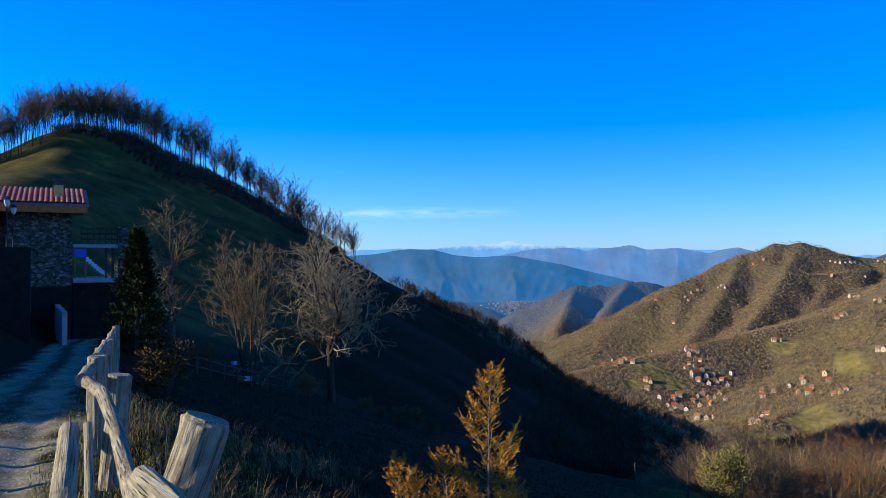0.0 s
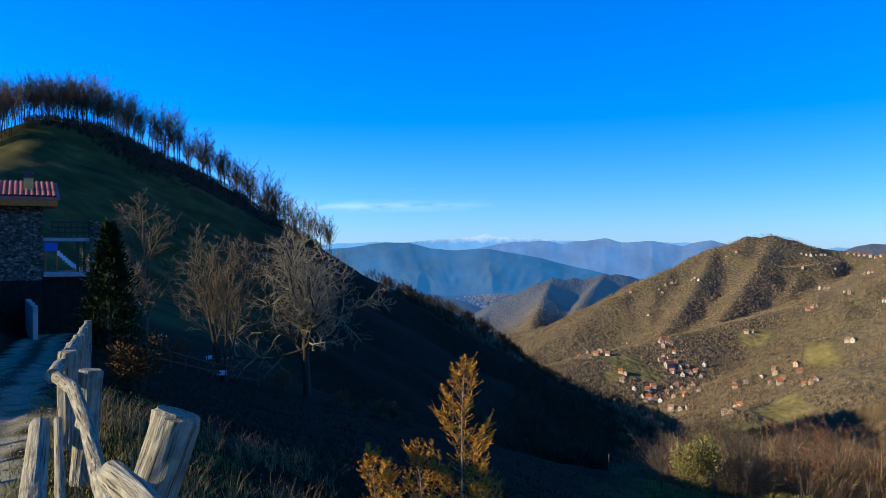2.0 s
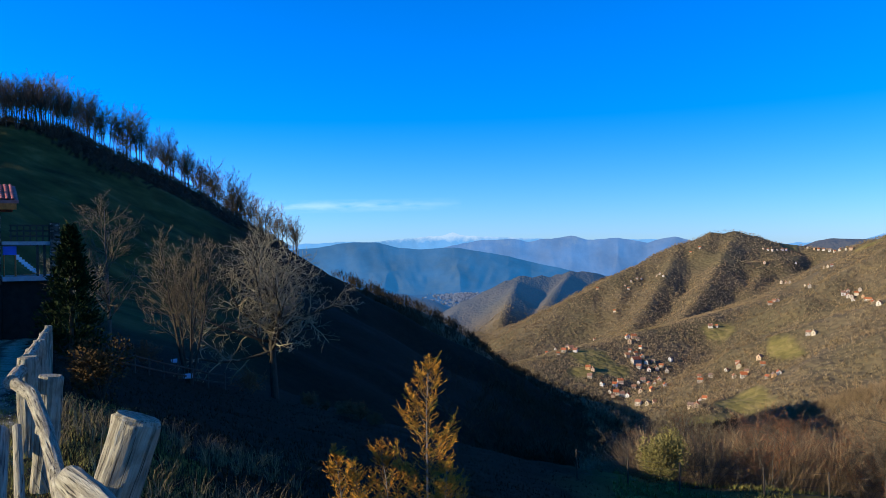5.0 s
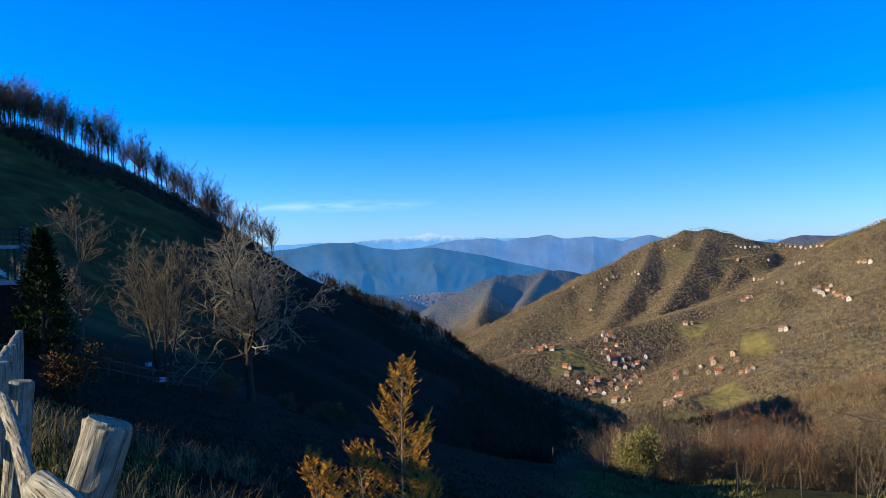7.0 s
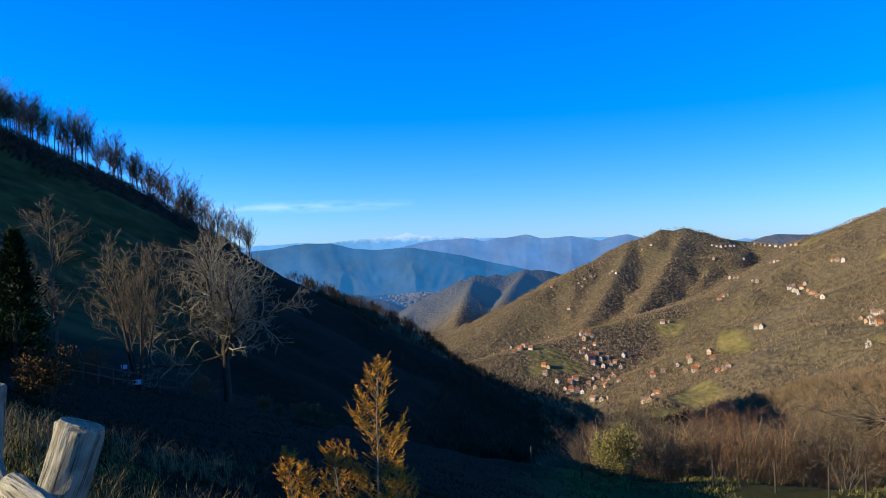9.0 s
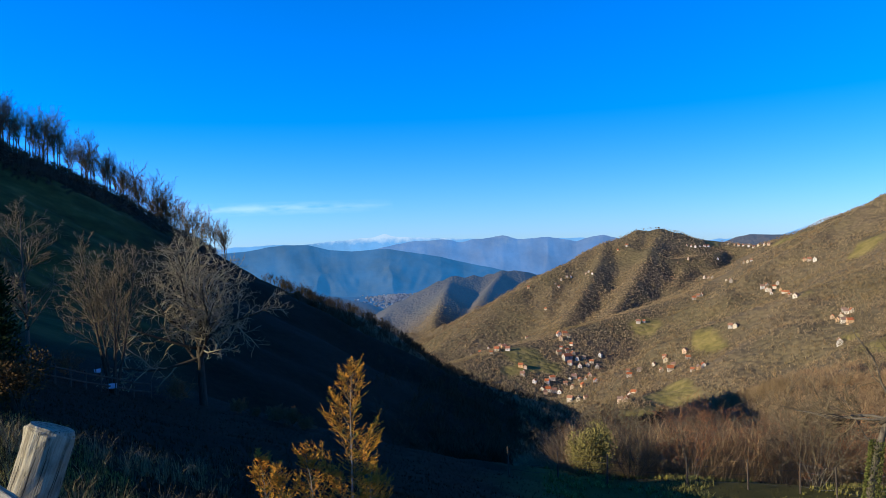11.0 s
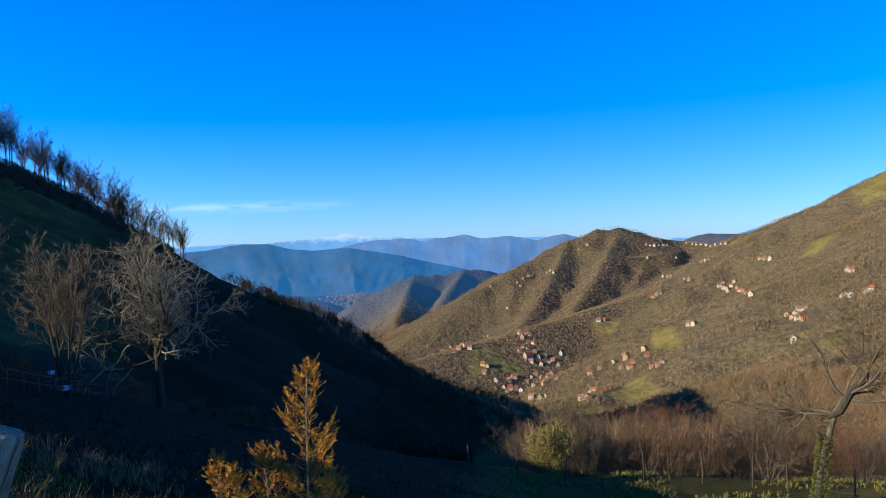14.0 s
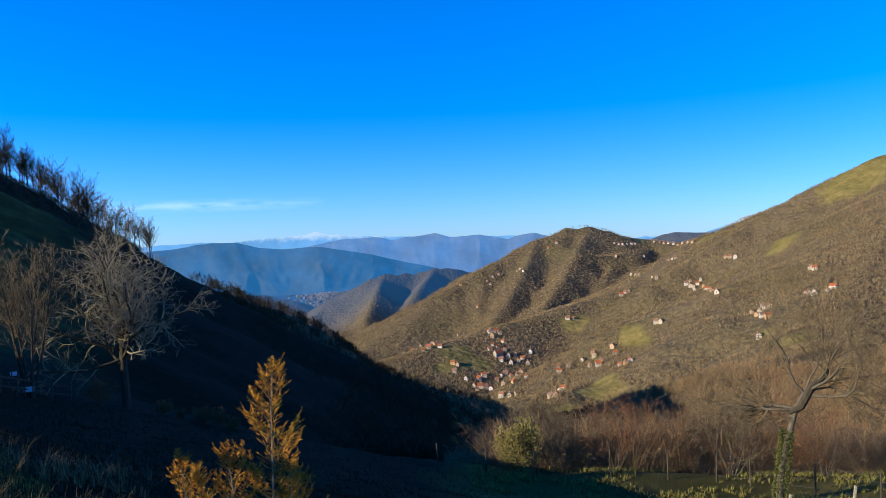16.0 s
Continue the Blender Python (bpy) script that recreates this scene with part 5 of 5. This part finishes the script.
def old_tree():
    base = spot(-37.0, 31)
    ob = thing("old_tree", Matrix.Translation(base), "old broken tree with an ivy-clad trunk and tangled bare branches", "tree")
    right = Vector((math.cos(radians(-37)), math.sin(radians(-37)), 0))
    rng = random.Random(6)
    wood, twigs, ivy, limb = Buf(), Buf(), Buf(), Buf()
    line = [Vector((0, 0, -0.2)), right * 0.1 + Vector((0, 0, 1.2)), right * 0.35 + Vector((0, 0, 2.4)), right * 0.65 + Vector((0, 0, 3.5)), right * 0.95 + Vector((0, 0, 4.1))]
    wood.tube(line, [0.16, 0.125, 0.11, 0.10, 0.085], 10)
    limb.tube([right * 0.35 + Vector((0, -0.1, 3.35)), right * 0.75 + Vector((0, -0.1, 3.6)), right * 1.1 + Vector((0, -0.1, 4.3)), right * 1.6 + Vector((0, 0, 4.75)), right * 1.75 + Vector((0, 0, 5.0))],
              [0.05, 0.14, 0.15, 0.11, 0.07], 7)
    spec = dict(SPREADING, kids=(0, 11, 9, 6), least=0.008, wiggle=(0.1, 0.22, 0.22, 0.2, 0.2))
    starts = [(line[-1], right * 0.5 + Vector((0, 0, 1)), 2.9, 0.055), (line[-1], right * 1.0 + Vector((0, 0, 0.8)), 2.8, 0.05), (line[-1], right * 0.9 + Vector((0, 0, 0.15)), 2.4, 0.055),
              (line[-1], right * 0.1 + Vector((0.2, 0.3, 1)), 2.9, 0.055), (line[-2], right * -1 + Vector((0, 0, 0.55)), 2.6, 0.075), (line[-2], right * -1 + Vector((0, 0, -0.05)), 2.3, 0.06),
              (line[-1], right * -0.7 + Vector((0, 0, 0.8)), 2.4, 0.055), (line[-3], right * -0.8 + Vector((0, 0, 0.6)), 1.6, 0.04), (line[-1], right * 1.2 + Vector((0, 0, -0.2)), 2.7, 0.06),
              (line[-1], Vector((0.2, -0.7, 0.5)), 2.3, 0.07)]
    for p, d, length, r in starts:
        grow(wood, twigs, p, d.normalized(), length * 1.3, r * 0.85, 1, spec, rng)
    for i in range(2600):
        u = rng.random() ** 0.8
        z = 0.25 + 2.5 * u
        a = rng.uniform(0, 6.283)
        r = (0.18 - 0.05 * u) + rng.uniform(0.02, 0.12)
        c = right * (0.02 + 0.13 * z)
        p = c + Vector((math.cos(a) * r, math.sin(a) * r, z))
        if p.dot(right) > 0.22 + 0.12 * z:
            continue
        ivy.leaf(p, Vector((math.cos(a), math.sin(a), rng.uniform(-0.8, 0.8))).normalized() * rng.uniform(0.05, 0.1), 0.03, rng)
    part("trunk", wood, M_BARK, ob, "weathered grey trunk and boughs", True)
    part("broken_limb", limb, M_BARK_DARK, ob, "dark snapped limb")
    part("crown", twigs, M_TWIG, ob, "tangled bare twigs")
    part("ivy", ivy, M_IVY, ob, "green ivy on the trunk")


old_tree()


def wire_fence():
    ob = thing("wire_fence", Matrix.Translation((0, 0, 0)), "thin wire fence on wooden stakes along the meadow's lower edge", "fence")
    feet = []
    for i, (az, d) in enumerate(((-13.5, 33.5), (-17.0, 33.6), (-20.45, 33.2), (-25.9, 33.4), (-29.8, 33.8), (-33.0, 34.0), (-35.2, 33.6), (-39.2, 32.6), (-43, 31.5))):
        p = spot(az, d, 0)
        b = Buf()
        b.tube([p - Vector((0, 0, 0.3)), p + Vector((0.03 * (i % 3 - 1), 0, 1.22))], [0.04, 0.03], 7)
        part("stake", b, M_DARKWOOD, ob, "dark wooden stake")
        feet.append(p)
    for a, b in zip(feet, feet[1:]):
        for z in (0.3, 0.6, 0.9, 1.15):
            w = Buf()
            mid = a.lerp(b, 0.5) + Vector((0, 0, z - 0.06))
            w.tube([a + Vector((0, 0, z)), mid, b + Vector((0, 0, z))], [0.005, 0.005, 0.005], 4)
            part("wire", w, M_METAL, ob)


wire_fence()
for az, d, tilt, h in ((-37.4, 28.0, 0.28, 1.0), (-39.5, 27.5, -0.08, 0.9), (-41.4, 28.5, 0.15, 1.3)):
    p = spot(az, d, 0.15)
    ob = thing("grey_stake", Matrix.Translation(p), "pale weathered stake leaning on the meadow", "stake", "leaning stakes")
    part("stake", log_mesh([Vector((0, 0, 0)), Vector((tilt * h * 0.5, 0, h * 0.5)), Vector((tilt * h, 0, h))], [0.06, 0.055, 0.05], 9, 0.12, int(d * 7)), M_LOG, ob)

# ---- shrubs on the meadow's brow ----
for az, d, h, seed in ((1.9, 38.2, 1.1, 501), (2.9, 38.8, 1.0, 502), (0.9, 37.6, 0.8, 503), (5.6, 41.0, 1.0, 504), (4.4, 40.5, 0.6, 505), (9.6, 43.0, 1.5, 506), (16.5, 46, 1.6, 507)):
    winter_tree("russet_shrub", at_pose(spot(az, d), seed), h, SHRUB, M_BARK_DARK, M_TWIG_RED, "low russet shrub on the meadow's edge", seed, stems=12, girth=0.012, lean=0.8, first=0.7,
                group="russet shrubs on the meadow edge")

# ---- far houses ----



def m_render_walls():
    k = Mat("village_render", 0.9, 0.1)
    c = k.ramp(k.each(), (0.0, (0.52, 0.42, 0.26)), (0.3, (0.66, 0.62, 0.54)), (0.55, (0.55, 0.32, 0.13)), (0.75, (0.34, 0.30, 0.24)), (1.0, (0.64, 0.52, 0.34)))
    n = k.noise(1.2, 5)
    return k.done(k.mix(k.ramp(n, (0.4, 0.0), (0.75, 0.35)), c, (0.36, 0.33, 0.29)), n, 0.02)


def m_village_roof():
    k = Mat("village_roof", 0.85, 0.15)
    c = k.ramp(k.each(), (0.0, (0.36, 0.085, 0.022)), (0.5, (0.34, 0.115, 0.04)), (0.8, (0.20, 0.14, 0.10)), (1.0, (0.40, 0.10, 0.026)))
    n = k.noise(2.0, 5)
    return k.done(k.mix(k.ramp(n, (0.4, 0.0), (0.8, 0.4)), c, (0.2, 0.12, 0.08)), n, 0.03)


M_RENDER, M_VROOF = m_render_walls(), m_village_roof()


def village_house(kind):
    w, l, h, storeys = ((9, 11, 4.8, 2), (10, 14, 7.0, 3), (8, 9, 4.2, 2), (10, 18, 7.0, 3))[kind]
    ob = thing("village_house", Matrix.Translation((0, 0, -900)), "rendered village house with a tiled gable roof", "house", "houses of the valley villages")
    b = Buf()
    b.box((-l / 2, -w / 2, -5), (l / 2, w / 2, h))
    n = len(b.v)
    rise = w * 0.46
    for x in (-l / 2, l / 2):
        b.v += [Vector((x, -w / 2, h)), Vector((x, w / 2, h)), Vector((x, 0, h + rise))]
    b.f += [(n, n + 1, n + 2), (n + 3, n + 5, n + 4)]
    part("wall", b, M_RENDER, ob)
    r = Buf()
    o, t = 0.6, 0.3
    for x in (-l / 2 - o, l / 2 + o):
        z = h - o * rise / (w / 2)
        r.v += [Vector((x, -w / 2 - o, z)), Vector((x, 0, h + rise)), Vector((x, w / 2 + o, z)), Vector((x, w / 2 + o, z + t)), Vector((x, 0, h + rise + t)), Vector((x, -w / 2 - o, z + t))]
    r.f += [(0, 1, 7, 6), (1, 2, 8, 7), (2, 3, 9, 8), (3, 4, 10, 9), (4, 5, 11, 10), (5, 0, 6, 11), (0, 5, 4, 1), (1, 4, 3, 2), (6, 7, 10, 11), (7, 8, 9, 10)]
    part("roof", r, M_VROOF, ob)
    c = Buf()
    c.box((l * 0.2, 0.5, h + rise * 0.4), (l * 0.2 + 0.8, 1.3, h + rise + 1.2))
    part("chimney", c, M_RENDER, ob)
    win = Buf()
    win.box((-0.5, -0.06, 0), (0.5, 0.06, 1.4))
    me = win.mesh("window", M_PANE)
    cols = int(l / 3)
    for s in range(storeys):
        for k in range(cols):
            for y in (-w / 2, w / 2):
                o = new("window", me)
                o.parent = ob
                o.location = (-l / 2 + (k + 0.5) * l / cols, y, 0.9 + s * (h / storeys))
        for x in (-l / 2, l / 2):
            o = new("window", me)
            o.parent = ob
            o.matrix_basis = pose(x, 0, 0.9 + s * (h / storeys), 0, 0, 90)
    return ob


# houses as bearing and rise, placed to fit the camera's view
HOMES_UPPER = ((-16.95, -0.1094), (-17.36, -0.1082), (-17.63, -0.1111), (-17.10, -0.1151), (-17.82, -0.1218), (-17.08, -0.1250), (-17.48, -0.1287), (-17.39, -0.1357), (-18.19, -0.1396), (-18.67, -0.1383), (-16.91, -0.1320), (-19.19, -0.1434), (-19.58, -0.1492), (-18.90, -0.1469), (-19.80, -0.1351), (-18.37, -0.1488), (-17.92, -0.1324), (-17.69, -0.1450))
HOMES_LOWER = ((-15.15, -0.1673), (-16.04, -0.1670), (-16.41, -0.1643), (-16.10, -0.1776), (-16.50, -0.1799), (-15.70, -0.1761), (-16.91, -0.1801), (-17.66, -0.1641), (-17.95, -0.1621), (-17.80, -0.1740), (-18.34, -0.1650), (-18.75, -0.1644), (-19.04, -0.1603), (-19.43, -0.1667), (-18.53, -0.1721), (-17.62, -0.1895), (-18.71, -0.1870), (-18.22, -0.1890), (-17.33, -0.1703), (-15.89, -0.1811))
HOMES_WEST = ((-11.32, -0.1291), (-12.13, -0.1296), (-11.94, -0.1238), (-13.04, -0.1231), (-13.32, -0.1260), (-12.76, -0.1201), (-14.21, -0.1470), (-14.53, -0.1493), (-14.31, -0.1577), (-14.68, -0.1112), (-10.71, -0.1330), (-12.54, -0.1263))
HOMES_EAST = ((-21.75, -0.1602), (-21.68, -0.1545), (-22.44, -0.1533), (-23.44, -0.1464), (-23.94, -0.1534), (-24.53, -0.1520), (-24.73, -0.1465), (-24.23, -0.1409), (-25.54, -0.1306), (-25.72, -0.1382), (-24.16, -0.1367), (-26.01, -0.1520), (-26.40, -0.1500), (-26.71, -0.1465), (-22.04, -0.1812), (-21.75, -0.1833), (-21.11, -0.1902), (-21.51, -0.1896))
HOMES_SLOPE = ((-28.54, -0.1005), (-28.85, -0.0992), (-22.86, -0.0939), (-22.46, -0.0945), (-26.50, -0.0644), (-26.23, -0.0664), (-26.73, -0.0631), (-26.96, -0.0418), (-27.23, -0.0419), (-27.46, -0.0426), (-28.37, -0.0450), (-28.63, -0.0458), (-29.72, -0.0237), (-29.95, -0.0225), (-29.50, -0.0250), (-35.13, -0.1182))
HOMES_SADDLE = ((-25.87, -0.0033), (-26.14, -0.0041), (-26.41, -0.0043), (-26.72, -0.0045), (-27.02, -0.0046), (-27.26, -0.0041), (-28.55, -0.0027), (-28.93, -0.0036), (-29.19, -0.0044), (-29.49, -0.0046), (-29.83, -0.0054), (-30.13, -0.0063), (-30.43, -0.0051), (-30.80, -0.0046), (-31.09, -0.0041), (-33.22, -0.0232), (-33.50, -0.0240), (-33.82, -0.0241))
HOMES_HILLSIDE = ((-30.60, -0.0546), (-30.86, -0.0567), (-31.08, -0.0588), (-31.34, -0.0548), (-31.54, -0.0501), (-31.71, -0.0582), (-31.89, -0.0603), (-32.10, -0.0610), (-32.28, -0.0637), (-31.15, -0.0615), (-30.87, -0.0513), (-32.61, -0.0651), (-35.06, -0.0919), (-35.41, -0.0932), (-35.76, -0.0938), (-35.24, -0.0886), (-35.60, -0.0833), (-35.88, -0.0820), (-35.43, -0.0813), (-34.75, -0.0893), (-38.06, -0.0690), (-38.26, -0.0671), (-38.56, -0.0671), (-39.53, -0.0614), (-39.36, -0.0640), (-39.73, -0.0608), (-38.44, -0.0388), (-38.67, -0.0389))
HOMES_HUMP = ((-19.18, -0.0314), (-18.98, -0.0334), (-19.42, -0.0336), (-17.64, -0.0377), (-17.92, -0.0371), (-17.23, -0.0410), (-16.82, -0.0458), (-17.05, -0.0494), (-16.08, -0.0772), (-14.91, -0.0490), (-21.83, -0.0004), (-21.23, -0.0057), (-25.92, -0.0192), (-27.84, -0.0195))
HAMLETS = {"upper": HOMES_UPPER, "lower": HOMES_LOWER, "west": HOMES_WEST, "east": HOMES_EAST, "slope": HOMES_SLOPE, "saddle": HOMES_SADDLE, "hillside": HOMES_HILLSIDE, "hump": HOMES_HUMP}


def villages():
    rng = random.Random(88)
    kinds = [village_house(k) for k in range(4)]
    used = set()
    for name, homes in HAMLETS.items():
        for az, rise in homes:
            p, d = sight(az, rise)
            k = rng.choice((0, 0, 2, 2, 1)) if name != "saddle" else rng.choice((0, 2))
            size = rng.uniform(0.60, 0.92) * (1.0 if d < 1700 else 0.9)
            m = at_pose(p + Vector((0, 0, 0.5)), radians(rng.choice((0, 90)) + rng.uniform(-25, 25) + az), 0.0, size)
            if k not in used:
                used.add(k)
                kinds[k].matrix_basis = m
            else:
                copy_thing(kinds[k], m)
    kinds[3].matrix_basis = at_pose(sight(-17.5, -0.139)[0] + Vector((0, 0, 0.5)), radians(20), 0.0, 0.85)


villages()

# ---- the town on the plain ----


def far_town():
    rng = random.Random(17)
    b = Buf()
    for i in range(900):
        az = -5.4 + rng.gauss(0, 1.0)
        d = 3760 + rng.gauss(0, 190)
        if d > 4060 or d < 3430:
            continue
        p = heading(az) * d
        z = height_at(p.x, p.y)
        w = rng.uniform(2, 5)
        b.box((p.x - w, p.y - w, z - 3), (p.x + w, p.y + w, z + rng.uniform(3, 9)))
    # blue-grey tones: haze painted into the colour of the buildings
    ob = new("far_town", b.mesh("far_town", m_twig("hazy_town", (0.09, 0.12, 0.15), (0.34, 0.36, 0.37))))
    tagged(ob, "hazy town spread over the plain below the blue mountains", "town", kind="stuff")


far_town()

# ---- grass ----


def grass(name, label, mat, zone, count, lo, hi, wide, seed, per=5, where=None, splay=0.45):
    g = np.random.RandomState(seed)
    rng = random.Random(seed)
    az0, az1, d0, d1 = zone
    az = np.radians(g.uniform(az0, az1, count))
    d = np.sqrt(g.uniform(d0 * d0, d1 * d1, count)) if d1 < 15 else d0 * (d1 / d0) ** g.uniform(0, 1, count)
    x, y = -np.sin(az) * d, np.cos(az) * d
    q, a = track_coords(x, y)
    ok = (np.abs(q) > 1.0 + 0.3 * g.uniform(-1, 1, count)) if where is None else where(x, y, q, a, g)
    x, y = x[ok], y[ok]
    z = height(x, y)
    buf = Buf()
    for px, py, pz in zip(x, y, z):
        s = rng.uniform(0.6, 1.2)
        for i in range(per):
            an = rng.uniform(0, 6.283)
            t = rng.random() * splay
            h = rng.uniform(lo, hi) * s
            p = Vector((px + rng.gauss(0, 0.02), py + rng.gauss(0, 0.02), pz - 0.02))
            m = p + Vector((math.cos(an) * t * h * 0.4, math.sin(an) * t * h * 0.4, h * 0.6))
            e = p + Vector((math.cos(an) * t * h * 1.3, math.sin(an) * t * h * 1.3, h))
            sd = Vector((-math.sin(an), math.cos(an), 0)) * wide
            b = len(buf.v)
            buf.v += [p - sd, p + sd, m + sd * 0.7, m - sd * 0.7, e]
            buf.f += [(b, b + 1, b + 2, b + 3), (b + 3, b + 2, b + 4)]
    return tagged(new(name, buf.mesh(name, mat)), label, "grass", kind="stuff")


def right_side(x, y, q, a, g):
    return (q > 1.1) & (fbm(x / 1.3, y / 1.3, 3, 91) > -0.1 + 0.2 * g.uniform(-1, 1, len(x)))


def on_meadow(x, y, q, a, g):
    return (q > 1.3) & (q - 1.7 < brow_line(x) + 1)


def brow_edge(x, y, q, a, g):
    e = q - 1.7 - brow_line(x)
    return (e > -4) & (e < 1.2) & (fbm(x / 2.2, y / 2.2, 3, 93) > -0.05)


M_GRASS_VERGE = m_twig("verge_grass_blades", (0.09, 0.09, 0.02), (0.30, 0.25, 0.065))
grass("dry_grass", "dry straw-coloured grass tufts by the fence", M_GRASS_DRY, (6, 30, 3.2, 14), 900, 0.08, 0.34, 0.003, 601, 12, right_side, 1.1)
grass("verge_grass", "short yellow-green grass on the track's verge", M_GRASS_VERGE, (12, 36, 3.5, 16), 16000, 0.03, 0.10, 0.004, 602, 4, lambda x, y, q, a, g: (np.abs(q) > 0.85 + 0.25 * g.uniform(-1, 1, len(x))) & (np.abs(q) < 3.2), 0.7)
grass("meadow_grass", "short winter grass over the meadow, near-black for its shade", M_GRASS_SHADED, (-48, 22, 4, 46), 26000, 0.04, 0.13, 0.007, 603, 4, on_meadow, 0.8)
grass("brow_grass", "yellow-green grass clumps along the meadow's edge", M_GRASS_VERGE, (-46, -16, 26, 42), 4200, 0.06, 0.26, 0.012, 604, 10, brow_edge, 1.1)


def pebbles():
    """Loose stones on the track."""
    rng = random.Random(31)
    g = np.random.RandomState(31)
    n = 9000
    a, q = g.uniform(-2, 16, n), g.uniform(-1.1, 1.1, n)
    x, y = -3.6 + 0.92 * q - 0.392 * a, 5.4 + 0.392 * q + 0.92 * a
    z = height(x, y)
    b = Buf()
    for px, py, pz in zip(x, y, z):
        r = 0.004 + 0.015 * rng.random() ** 3
        k = len(b.v)
        t = rng.uniform(0, 6.28)
        for i in range(4):
            c, s = math.cos(t + i * 1.57), math.sin(t + i * 1.57)
            b.v.append((px + c * r * rng.uniform(0.8, 1.2), py + s * r * rng.uniform(0.8, 1.2), pz - 0.002))
        b.v.append((px + rng.uniform(-0.3, 0.3) * r, py, pz + r * rng.uniform(0.5, 0.9)))
        b.f += [(k, k + 1, k + 4), (k + 1, k + 2, k + 4), (k + 2, k + 3, k + 4), (k + 3, k, k + 4)]
    tagged(new("gravel", b.mesh("gravel", m_twig("loose_stone", (0.12, 0.105, 0.08), (0.46, 0.42, 0.34)))), "loose grey gravel on the track", "gravel", kind="stuff")


pebbles()
